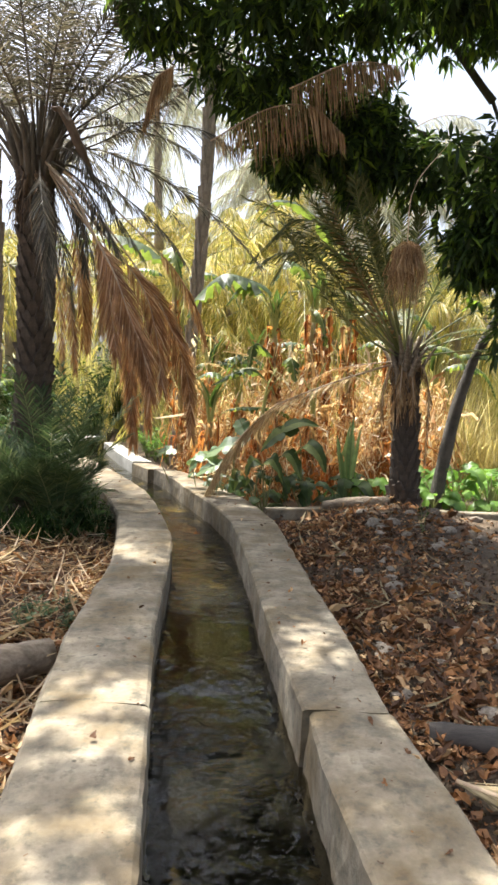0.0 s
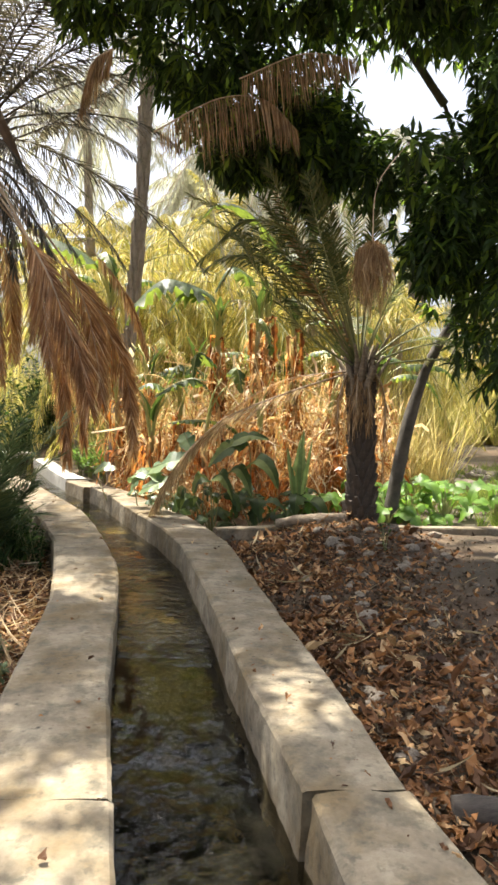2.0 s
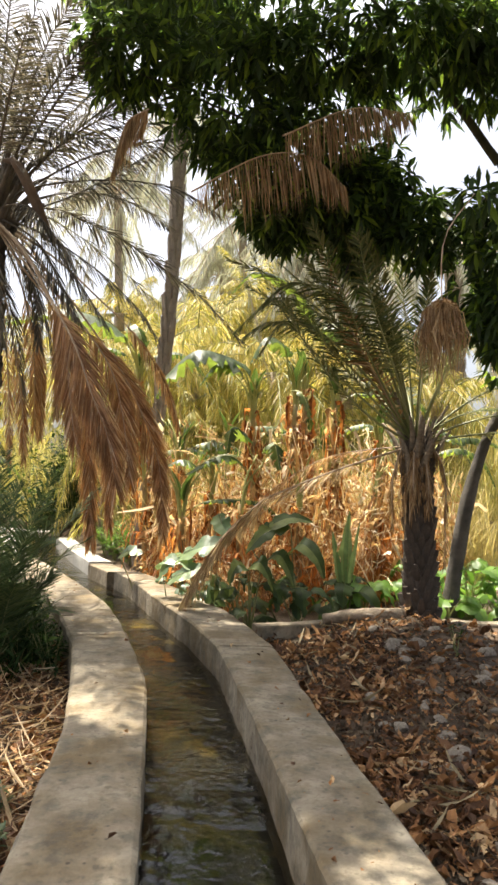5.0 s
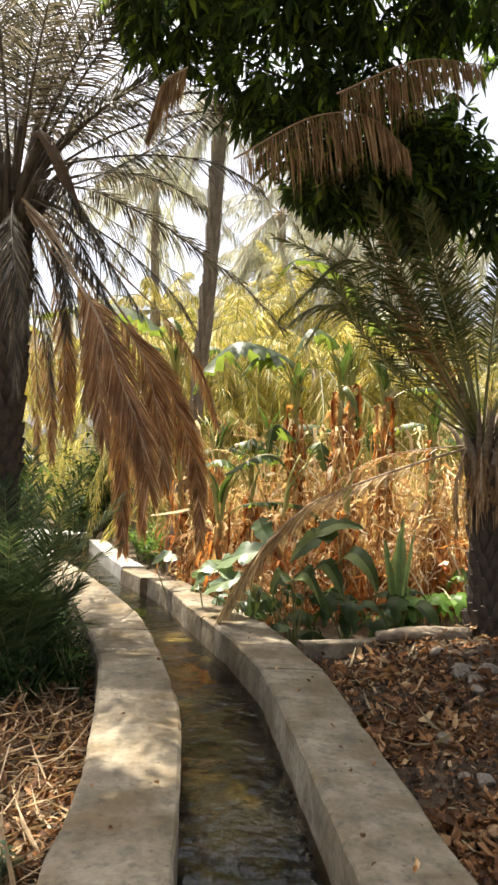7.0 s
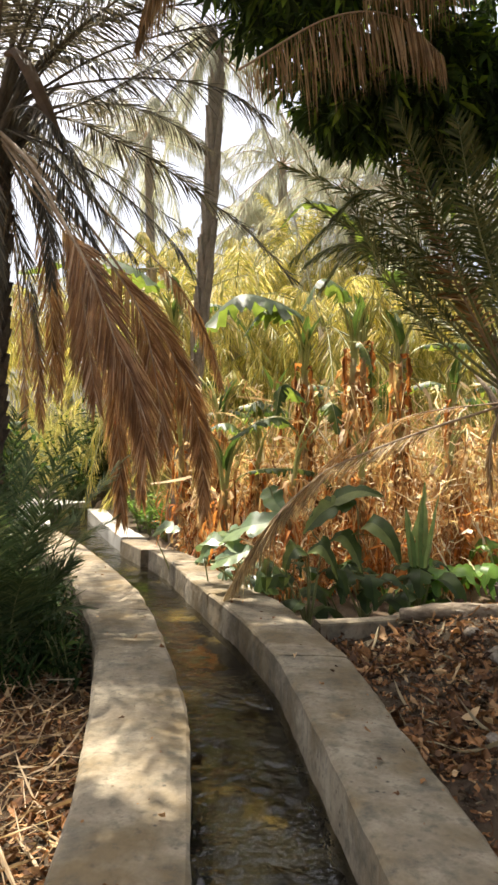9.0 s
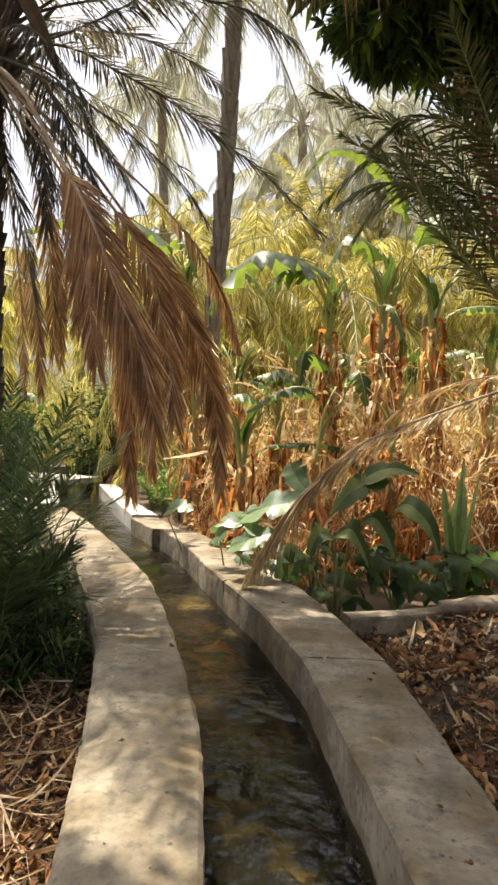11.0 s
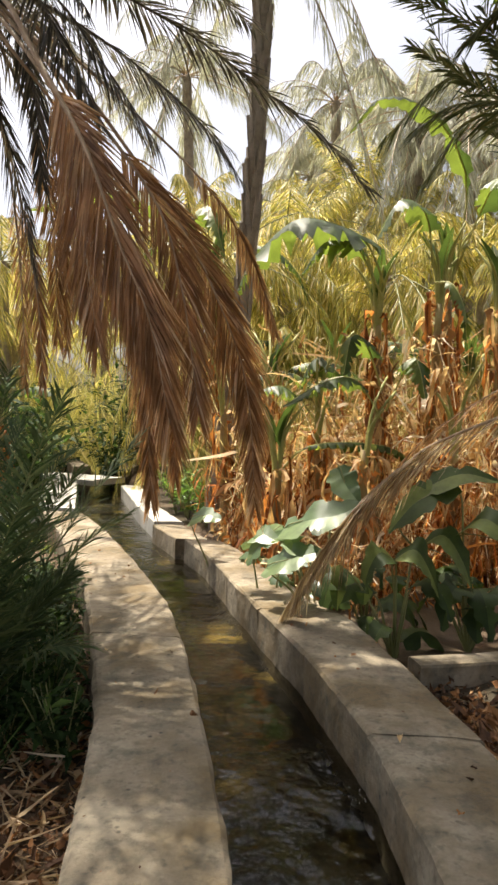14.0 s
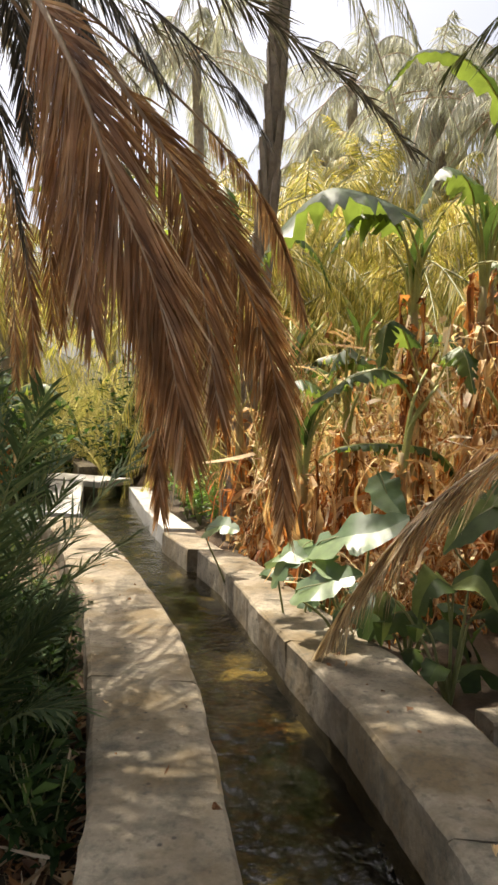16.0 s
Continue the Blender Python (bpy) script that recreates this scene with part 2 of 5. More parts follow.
# ---- geometry helpers ----
class Geo:
    """Vertices and faces of one mesh."""

    def __init__(self):
        self.v, self.f = [], []

    def add(self, verts, faces):
        k = len(self.v)
        self.v += [tuple(p) for p in verts]
        self.f += [tuple(i + k for i in q) for q in faces]

    def tube(self, pts, radii, n=7, lumps=0.0, caps=True):
        pts = [Vector(p) for p in pts]
        k = len(self.v)
        ref = Vector((0.31, 0.17, 0.93))
        for i, p in enumerate(pts):
            d = (pts[min(i + 1, len(pts) - 1)] - pts[max(i - 1, 0)]).normalized()
            a = d.cross(ref if abs(d.dot(ref)) < 0.95 else Vector((1, 0, 0))).normalized()
            b = d.cross(a)
            for j in range(n):
                w = 2 * math.pi * j / n
                r = radii[i] * (1 + lumps * noise.noise(p * 9 + Vector((math.cos(w), math.sin(w), 0)) * 2))
                self.v.append(tuple(p + a * math.cos(w) * r + b * math.sin(w) * r))
        for i in range(len(pts) - 1):
            for j in range(n):
                q, s = k + i * n, k + i * n + n
                self.f.append((q + j, q + (j + 1) % n, s + (j + 1) % n, s + j))
        if caps:
            self.f.append(tuple(range(k + n - 1, k - 1, -1)))
            self.f.append(tuple(range(len(self.v) - n, len(self.v))))

    def blade(self, p, way, flat, length, width, drop=0.0, fold=0.0):
        """A pointed blade: two bends, its width along flat."""
        m = p + way * length * 0.5 + Vector((0, 0, -drop * length * 0.15))
        e = p + way * length * 0.96 + Vector((0, 0, -drop * length * 0.55))
        w = flat * width * 0.5
        self.add([p - w * 0.55, p + w * 0.55, m + w, m - w, e], [(0, 1, 2, 3), (3, 2, 4)])

    def leaf(self, p, way, up, length, width, bend=0.5, fold=0.25, steps=3):
        """An oval leaf with a folded midrib that bends down."""
        side = way.cross(up).normalized()
        k = len(self.v)
        for i in range(steps + 1):
            s = i / steps
            c = p + way * length * s - Vector((0, 0, 1)) * bend * length * s * s
            w = width * 0.5 * math.sin(math.pi * min(0.97, 0.06 + 0.92 * s) ** 0.8)
            lift = up * fold * w
            self.v += [tuple(c - side * w + lift), tuple(c), tuple(c + side * w + lift)]
        for i in range(steps):
            a = k + 3 * i
            self.f += [(a, a + 1, a + 4, a + 3), (a + 1, a + 2, a + 5, a + 4)]


def mesh_of(name, geo, material, smooth=False):
    me = bpy.data.meshes.new(name)
    me.from_pydata(geo.v, [], geo.f)
    me.materials.append(material)
    if smooth:
        me.polygons.foreach_set("use_smooth", [True] * len(me.polygons))
    me.update()
    return me


def part(name, geo, material, parent=None, label="", smooth=False):
    ob = new(name, mesh_of(name, geo, material, smooth))
    if parent:
        ob.parent = parent
    if label:
        tagged(ob, label)
    return ob


def thing(name, label, category, group="", at=(0, 0, 0), kind=""):
    ob = new(name)
    ob.location = at
    ob.empty_display_size = 0.1
    return tagged(ob, label, category, group, kind)


def curve_of(ctrl, n):
    """Points along a smooth curve through the control points."""
    c = [Vector(p) for p in ctrl]
    c = [c[0] * 2 - c[1]] + c + [c[-1] * 2 - c[-2]]
    out, segs = [], len(c) - 3
    for i in range(n):
        u = i / (n - 1) * segs
        k = min(int(u), segs - 1)
        t = u - k
        a, b, d, e = c[k:k + 4]
        out.append(0.5 * ((2 * b) + (d - a) * t + (2 * a - 5 * b + 4 * d - e) * t * t + (3 * b - a - 3 * d + e) * t ** 3))
    return out


def rand_dir():
    while True:
        v = Vector((rnd.uniform(-1, 1), rnd.uniform(-1, 1), rnd.uniform(-1, 1)))
        if 0.05 < v.length < 1:
            return v.normalized()


# ---- the channel's plan ----
def plan(pts):
    ys, xs = [p[1] for p in pts], [p[0] for p in pts]
    return lambda y: float(np.interp(y, ys, xs))


l_in = plan([(1.1, -6), (0.25, -0.5), (-0.1, 1.62), (-0.25, 2.66), (-0.41, 3.73), (-0.49, 4.67), (-0.62, 5.88), (-0.72, 6.35), (-0.92, 7.15),
             (-1.13, 7.95), (-1.44, 8.95), (-2.03, 10.3), (-2.92, 12.15), (-3.8, 13.7), (-5.4, 18.4), (-7.2, 23)])
l_out = plan([(0.55, -6), (-0.2, -0.5), (-0.57, 1.6), (-0.75, 2.66), (-0.87, 3.45), (-0.93, 4.2), (-1.0, 5.1), (-1.2, 6.13), (-1.4, 7.05),
              (-1.64, 7.75), (-1.9, 8.5), (-2.35, 9.7), (-2.9, 10.8), (-3.45, 12.0), (-4.3, 13.5), (-6.0, 18.2), (-8, 23)])
r_in = plan([(1.6, -6), (0.8, -0.5), (0.57, 1.66), (0.51, 2.01), (0.43, 2.68), (0.24, 4.09), (0.1, 5.34), (-0.12, 6.92), (-0.46, 8.1), (-0.74, 8.85),
             (-1.07, 9.75), (-1.42, 10.8), (-1.9, 11.8), (-2.32, 12.6), (-3.05, 14.4), (-4.1, 17.3), (-5.9, 22)])
r_out = plan([(2.0, -6), (1.22, -0.5), (0.97, 1.7), (0.92, 2.14), (0.82, 2.65), (0.74, 3.65), (0.6, 4.74), (0.45, 6.18), (0.37, 6.95), (0.16, 7.83),
              (-0.08, 8.73), (-0.32, 9.2), (-0.68, 10.0), (-1.08, 11.0), (-1.5, 11.8), (-1.95, 12.7), (-2.7, 14.4), (-3.7, 17.3), (-5.5, 22)])
BED, WATER_Z = -0.52, -0.27


def smooth01(v):
    v = min(1.0, max(0.0, v))
    return v * v * (3 - 2 * v)


def ground_z(x, y):
    p = Vector((x, y, 0))
    bump = 0.035 * noise.noise(p * 1.3) + 0.02 * noise.noise(p * 4.1)
    if y < 25 and l_out(y) + 0.08 < x < r_out(y) - 0.08:
        return -0.75
    if x <= l_out(min(y, 23)) + 0.08:
        d = l_out(min(y, 23)) - x
        z = -0.36 + 0.08 * smooth01(d / 1.5) + 0.10 * smooth01((y - 11) / 3) + bump
        return z
    d = x - r_out(min(y, 22))
    z = -0.13 + 0.02 * smooth01(d / 0.6) + bump
    z -= 0.13 * math.exp(-(((x - 0.6) / 0.5) ** 2 + ((y - 7.75) / 0.4) ** 2))
    z += 0.24 * math.exp(-(((x - 1.75) / 0.75) ** 2 + ((y - 7.75) / 0.75) ** 2))
    edge = 8.15 + 0.38 * (x - 0.16) if x < 1.3 else 8.55
    z -= 0.16 * smooth01((y - edge + 0.05) / 0.25) * (1 - smooth01((y - 10) / 2)) * smooth01((2.3 - x) / 0.6)
    return z + 0.2 * smooth01((y - 14) / 6) + 0.25 * smooth01((x - 5) / 5) * smooth01((y - 9) / 6)


def build_ground():
    xs = [-400, -120, -50, -25, -14, -9] + [round(-7 + 0.1 * i, 2) for i in range(121)] + [6, 8, 11, 16, 28, 55, 130, 400]
    ys = [-400, -120, -50, -20, -8, -4, -2] + [round(-1 + 0.1 * i, 2) for i in range(181)] + [18.5, 20, 22, 25, 30, 40, 60, 130, 400]
    g = Geo()
    g.v = [(x, y, ground_z(x, y)) for y in ys for x in xs]
    n = len(xs)
    g.f = [(j * n + i, j * n + i + 1, (j + 1) * n + i + 1, (j + 1) * n + i) for j in range(len(ys) - 1) for i in range(n - 1)]
    tagged(part("ground", g, EARTH, None, "", True), "brown earth garden floor beside the irrigation channel", "ground", kind="structure")


def section(parent, outer, inner, y0, y1, top=0.0, shift=0.0, material=None, foot=-0.7, seed=0.0, notch=False):
    """One cast length of channel wall, its arrises worn."""
    g = Geo()
    n = max(3, int((y1 - y0) / 0.07))
    sgn = 1 if inner(0.5 * (y0 + y1)) > outer(0.5 * (y0 + y1)) else -1
    prof = [(0, foot), (0, -0.30), (0, -0.10), (0.0, -0.018), (0.04, 0.0), (0.25, 0.003), (0.5, 0.004), (0.75, 0.003), (0.965, 0.0), (1, -0.014), (1, -0.09), (1, -0.2), (1, -0.3), (1, foot)]
    for i in range(n + 1):
        y = y0 + (y1 - y0) * i / n
        a, b = outer(y) + shift * sgn, inner(y) + shift * sgn
        for u, z in prof:
            x = a + (b - a) * u
            q = Vector((x * 3 + seed, y * 3, z * 5))
            wear = 0.012 * noise.noise(q * 1.1) + 0.007 * noise.noise(q * 4) + 0.004 * noise.noise(q * 11)
            chip = 0.02 * max(0, noise.noise(Vector((u * 3 + seed, y * 6, 5))) - 0.25) if z in (-0.018, 0.0, -0.014) else 0
            out = -1 if u < 0.5 else 1
            yy = y
            if i in (0, n):
                yy += 0.045 * noise.noise(Vector((x * 8, round(y, 1) * 7, 2))) + 0.022 * noise.noise(Vector((x * 31, round(y, 1) * 7, 4)))
            if notch and i >= n - 1 and u > 0.9 and z > -0.15:
                x -= 0.014 * out * sgn * (1 if i == n else 0.5)
                chip += 0.008 if z > -0.05 else 0
            g.v.append((x + (wear * out * sgn if u in (0, 1) else 0) - chip * out * sgn, yy, top + z + (wear * 0.5 if 0 < u < 1 else 0) - chip))
    m = len(prof)
    for i in range(n):
        for j in range(m - 1):
            q = i * m + j
            g.f.append((q, q + 1, q + m + 1, q + m))
    g.f.append(tuple(range(m)))
    g.f.append(tuple(range(n * m + m - 1, n * m - 1, -1)))
    return part("concrete_section", g, material or CONCRETE, parent)


def build_channel():
    g = Geo()
    ys = [-6 + 0.12 * i for i in range(240)]
    cols = 8
    for y in ys:
        a, b = l_in(y) - 0.06, r_in(y) + 0.06
        for i in range(cols + 1):
            x = a + (b - a) * i / cols
            g.v.append((x, y, BED + 0.05 * noise.noise(Vector((x * 3, y * 2, 0))) + 0.03 * noise.noise(Vector((x * 9, y * 9, 3)))))
    for j in range(len(ys) - 1):
        for i in range(cols):
            q = j * (cols + 1) + i
            g.f.append((q, q + 1, q + cols + 2, q + cols + 1))
    tagged(part("channel_bed", g, MUD, None, "", True), "silty brown bed of the irrigation channel, sun and shade patches in its colour", "channel bed", kind="structure")
    g = Geo()
    for y in ys:
        a, b = l_in(y) - 0.03, r_in(y) + 0.03
        for i in range(cols + 1):
            x = a + (b - a) * i / cols
            g.v.append((x, y, WATER_Z + 0.006 * noise.noise(Vector((x * 5, y * 3.5, 1)))))
    for j in range(len(ys) - 1):
        for i in range(cols):
            q = j * (cols + 1) + i
            g.f.append((q, q + 1, q + cols + 2, q + cols + 1))
    w = tagged(part("water", g, WATER, None, "", True), "clear shallow running water in the channel", "water", kind="structure")
    w.visible_shadow = False
    left = thing("wall_left", "pale grey concrete channel wall wide enough to walk on", "channel wall", kind="structure")
    cuts = [-6, -1.5, 2.655, 5.88, 8.2, 10.9, 13.35]
    for k, (a, b) in enumerate(zip(cuts, cuts[1:])):
        section(left, l_out, l_in, a + 0.003, b - 0.003, 0.003 * (k % 3), 0.004 * (k % 2), seed=k * 3.7)
    section(left, l_out, l_in, 13.5, 18.2, 0.04, 0, CONCRETE_PALE, seed=31)
    right = thing("wall_right", "weathered grey concrete channel wall with a cracked joint", "channel wall", kind="structure")
    cuts = [-6, -2, 2.68, 7.02, 8.0, 8.9, 9.8, 10.6, 11.55]
    for k, (a, b) in enumerate(zip(cuts, cuts[1:])):
        section(right, r_out, r_in, a + (0.012 if a == 2.68 else 0.004), b - (0.006 if b == 2.68 else 0.004), 0.003 * (k % 2), 0.012 if k == 2 else 0.003 * (k % 3), seed=50 + k * 2.3, notch=b == 2.68)
    section(right, r_out, r_in, 11.75, 12.7, -0.03, 0.05, seed=71)
    section(right, r_out, r_in, 12.9, 17.4, -0.02, 0.0, CONCRETE_PALE, seed=76)


def slab(name, ctrl, width, z0, z1, material, label, category, step=0.1, tops=None):
    """A low wall or slab swept along a plan line."""
    pts = curve_of([(x, y, 0) for x, y in ctrl], max(4, int(sum((Vector(b) - Vector(a)).length for a, b in zip(ctrl, ctrl[1:])) / step)))
    g = Geo()
    prof = [(-0.5, z0), (-0.5, z1 - 0.015), (-0.45, z1), (0, z1 + 0.004), (0.45, z1), (0.5, z1 - 0.015), (0.5, z0)]
    for i, p in enumerate(pts):
        d = (pts[min(i + 1, len(pts) - 1)] - pts[max(i - 1, 0)]).normalized()
        s = Vector((d.y, -d.x, 0))
        for u, z in prof:
            q = p + s * width * u
            q.z = z
            w = 0.012 * noise.noise(q * 5)
            g.v.append(tuple(q + s * w + Vector((0, 0, w * 0.6))))
    m = len(prof)
    for i in range(len(pts) - 1):
        for j in range(m - 1):
            q = i * m + j
            g.f.append((q, q + m, q + m + 1, q + 1))
    g.f += [tuple(range(m)), tuple(range(len(g.v) - 1, len(g.v) - m - 1, -1))]
    return tagged(part(name, g, material), label, category, kind="structure")


# ---- palms ----
def frond_geo(ctrl, n_leaf=70, leaf_len=0.38, leaf_w=0.022, hang=0.0, r0=0.018, start=0.14, spread=58, messy=0.12, lift=0.35, curl=0.5, face=False):
    """The rachis and the leaflets of a feather frond along a curve."""
    pts = curve_of(ctrl, 26)
    ra, le = Geo(), Geo()
    ra.tube(pts, [r0 * (1 - 0.88 * i / 25) for i in range(26)], 5)
    down = Vector((0, 0, -1))
    for i in range(n_leaf):
        s = start + (1 - start) * (i + rnd.random() * 0.6) / n_leaf
        u = min(s, 0.999) * 25
        k = int(u)
        p = pts[k].lerp(pts[k + 1], u - k)
        d = (pts[k + 1] - pts[k]).normalized()
        side = d.cross(Vector((0, 0, 1)))
        side = side.normalized() if side.length > 0.15 else d.cross(Vector((0.3, 1, 0))).normalized()
        if face:
            side = d.cross(Vector((0.25, 1, 0))).normalized()
        up = side.cross(d)
        prof = min(1.0, 0.5 + 2.2 * (s - start)) * (1.0 - 0.62 * max(0, s - 0.45) / 0.55)
        ang = radians(spread * (1 - 0.55 * s))
        for sg in (-1, 1):
            w = d * math.cos(ang) + side * sg * math.sin(ang) + up * lift * rnd.uniform(0.2, 1) + rand_dir() * messy
            w = (w.normalized() * (1 - hang) + down * hang * rnd.uniform(0.7, 1.2)).normalized()
            flat = w.cross(up + rand_dir() * (0.3 + hang)).normalized()
            le.blade(p, w, flat, leaf_len * prof * rnd.uniform(0.75, 1.15), leaf_w * rnd.uniform(0.7, 1.2), curl * rnd.uniform(0.4, 1.2))
    return ra, le


def frond(parent, ctrl, leaf_mat, stalk_mat, label="", **kw):
    ra, le = frond_geo(ctrl, **kw)
    f = part("frond", ra, stalk_mat, parent, label, True)
    part("leaf_blade", le, leaf_mat, f)
    return f


def arc(base, azimuth, elev, length, droop):
    """Control points of an arching frond."""
    a, e = radians(azimuth), radians(elev)
    h = Vector((math.cos(a), math.sin(a), 0))
    out = []
    for s in (0, 0.25, 0.5, 0.75, 1.0):
        q = Vector(base) + h * length * s * math.cos(e) + Vector((0, 0, 1)) * (length * s * math.sin(e) - droop * length * s * s)
        out.append(q)
    return out


def boot_mesh(width, height, depth, material):
    g = Geo()
    w, h, d = width / 2, height, depth
    g.add([(-w, 0, 0), (w, 0, 0), (w * 0.75, d * 0.8, h * 0.55), (-w * 0.75, d * 0.8, h * 0.55), (w * 0.35, d * 1.25, h), (-w * 0.35, d * 1.25, h),
           (w * 0.3, d * 0.3, h * 1.02), (-w * 0.3, d * 0.3, h * 1.02), (-w, -0.05, h * 0.3), (w, -0.05, h * 0.3)],
          [(0, 1, 2, 3), (3, 2, 4, 5), (5, 4, 6, 7), (0, 3, 8), (3, 5, 7, 8), (1, 9, 2), (2, 9, 6, 4)])
    return mesh_of("leaf_base", g, material)


def trunk_of(parent, base, top, r0, r1, rings, per, boots=True, material=None):
    material = material or TRUNK
    g = Geo()
    b, t = Vector(base), Vector(top)
    bow = Vector((0.03, 0.02, 0)) * (t - b).length
    pts = [b.lerp(t, i / 14) + bow * math.sin(math.pi * i / 14) * 0.5 for i in range(15)]
    flare = [1.25 - 0.25 * min(1, i / 3) for i in range(15)]
    g.tube(pts, [(r0 + (r1 - r0) * i / 14) * flare[i] for i in range(15)], 14, 0.12)
    part("trunk", g, material, parent, "", True)
    if not boots:
        return
    me = boot_mesh(2.1 * math.pi * r0 / per, (t - b).length / rings * 1.7, 0.02 + 0.15 * r0, material)
    for i in range(rings):
        s = (i + 0.3) / rings
        u = s * 14
        k = min(int(u), 13)
        c = pts[k].lerp(pts[k + 1], u - k)
        r = (r0 + (r1 - r0) * s) * (1.25 - 0.25 * min(1, u / 3)) * 0.97
        for j in range(per):
            a = 2 * math.pi * (j + 0.5 * (i % 2)) / per + rnd.uniform(-0.06, 0.06)
            ob = new("leaf_base", me)
            sc = rnd.uniform(0.8, 1.2)
            ob.matrix_basis = Matrix.Translation(c + Vector((math.cos(a), math.sin(a), 0)) * r) @ Matrix.Rotation(a - math.pi / 2 + rnd.uniform(-.1, .1), 4, "Z") @ Matrix.Diagonal((sc, rnd.uniform(0.6, 1.5), rnd.uniform(0.8, 1.15), 1))
            ob.parent = parent


def skirt(top, r, spread, length, n, width=0.012):
    """Ragged dry strips that hang round a trunk."""
    g = Geo()
    for _ in range(n):
        a = rnd.uniform(0, 6.3)
        h = Vector((math.cos(a), math.sin(a), 0))
        p = Vector(top) + h * r * 0.8 + Vector((0, 0, rnd.uniform(-0.5, 0.25) * length))
        ln = length * rnd.uniform(0.35, 1.1)
        m = p + h * spread * rnd.uniform(0.1, 0.6) + Vector((0, 0, -ln * 0.35)) + rand_dir() * 0.03
        e = p + h * spread * rnd.uniform(0.0, 1.0) + Vector((0, 0, -ln)) + rand_dir() * 0.06
        w = h.cross(Vector((0, 0, 1))) * width * rnd.uniform(0.3, 1.1) + rand_dir() * 0.003
        g.add([p - w, p + w, m + w, m - w, e + w * 0.2, e - w * 0.2], [(0, 1, 2, 3), (3, 2, 4, 5)])
    return g


def left_palm():
    base = Vector((-2.95, 8.4, -0.42))
    p = thing("date_palm", "tall date palm with dark scaly trunk and brown hanging dead fronds", "palm tree", at=base)
    shift = Matrix.Translation(-base)
    q = p
    trunk_of(q, base, (-2.86, 8.4, 4.1), 0.2, 0.19, 34, 9)
    c = (-2.8, 8.4, 4.3)
    dead = dict(hang=0.16, leaf_len=0.5, leaf_w=0.013, n_leaf=150, messy=0.14, r0=0.016, lift=0.0, curl=0.45, spread=44, face=True, start=0.4)
    dry = "brown dead frond hanging down"
    # the two long fronds that hang over the channel
    frond(q, [c, (-2.13, 7.6, 3.6), (-1.81, 7.3, 3.11), (-1.5, 7.1, 2.61), (-1.31, 7.05, 2.14), (-1.18, 7.08, 1.82), (-1.09, 7.15, 1.35)], FROND_DRY, DRY_RACHIS, dry, **dict(dead, n_leaf=230, r0=0.02, start=0.4, leaf_len=0.6))
    frond(q, [c, (-1.98, 8.2, 3.5), (-1.54, 8.2, 2.95), (-1.25, 8.2, 2.56), (-1.03, 8.2, 2.14), (-0.87, 8.3, 1.73), (-0.81, 8.4, 1.35), (-0.78, 8.5, 0.8)], FROND_DRY, DRY_RACHIS, dry, **dict(dead, n_leaf=220, start=0.34, leaf_len=0.5))
    frond(q, [c, (-1.96, 7.6, 3.27), (-1.73, 7.5, 2.89), (-1.66, 7.5, 2.5), (-1.6, 7.5, 2.1), (-1.55, 7.5, 1.75)], FROND_DRY, DRY_RACHIS, dry, **dict(dead, start=0.3, leaf_len=0.46))
    frond(q, [c, (-1.94, 7.8, 3.34), (-1.54, 7.8, 2.88), (-1.29, 7.8, 2.51), (-1.17, 7.8, 2.11), (-1.1, 7.8, 1.7), (-1.06, 7.8, 1.4)], FROND_DRY, DRY_RACHIS, dry, **dict(dead, start=0.34, leaf_len=0.5))
    frond(q, [c, (-2.21, 9.0, 4.01), (-1.74, 9.1, 3.61), (-1.36, 9.2, 3.27), (-1.04, 9.2, 2.88), (-0.84, 9.3, 2.49), (-0.7, 9.3, 2.05)], FROND_DRY, DRY_RACHIS, dry, **dict(dead, leaf_len=0.36, n_leaf=110, start=0.5, hang=0.4, leaf_w=0.011))
    frond(q, [c, (-2.6, 9.6, 4.2), (-2.28, 10.7, 3.0), (-2.16, 11.1, 1.7), (-2.1, 11.2, 0.5)], FROND_DRY, DRY_RACHIS, dry, **dict(dead, leaf_len=0.75, n_leaf=230, start=0.5, leaf_w=0.018, hang=0.25))
    frond(q, [c, (-2.5, 9.6, 4.1), (-2.1, 10.5, 2.9), (-1.86, 10.9, 1.8), (-1.8, 11.0, 0.75)], FROND_DRY, DRY_RACHIS, dry, **dict(dead, leaf_len=0.6, n_leaf=170, start=0.5, leaf_w=0.016, hang=0.25))
    # shorter ones close to the trunk
    frond(q, [c, (-2.8, 9.1, 3.5), (-2.7, 9.3, 2.8), (-2.6, 9.3, 2.2), (-2.56, 9.3, 1.6)], FROND_DRY, DRY_RACHIS, dry, **dict(dead, leaf_len=0.36, start=0.42, n_leaf=100))
    frond(q, [c, (-2.65, 9.2, 3.9), (-2.5, 9.4, 3.2), (-2.42, 9.4, 2.6), (-2.4, 9.4, 1.9)], FROND_DRY, DRY_RACHIS, dry, **dict(dead, leaf_len=0.34, start=0.45, n_leaf=90))
    frond(q, [c, (-2.35, 8.1, 3.66), (-2.02, 8.3, 3.2), (-1.95, 8.4, 2.6), (-1.97, 8.4, 2.1)], FIBRE, DRY_RACHIS, dry, **dict(dead, leaf_len=0.36, start=0.45, n_leaf=90))
    frond(q, [c, (-2.6, 9.0, 3.7), (-2.5, 9.3, 2.9), (-2.48, 9.4, 2.0)], FROND_DRY, DRY_RACHIS, dry, **dict(dead, leaf_len=0.45, start=0.4, n_leaf=90))
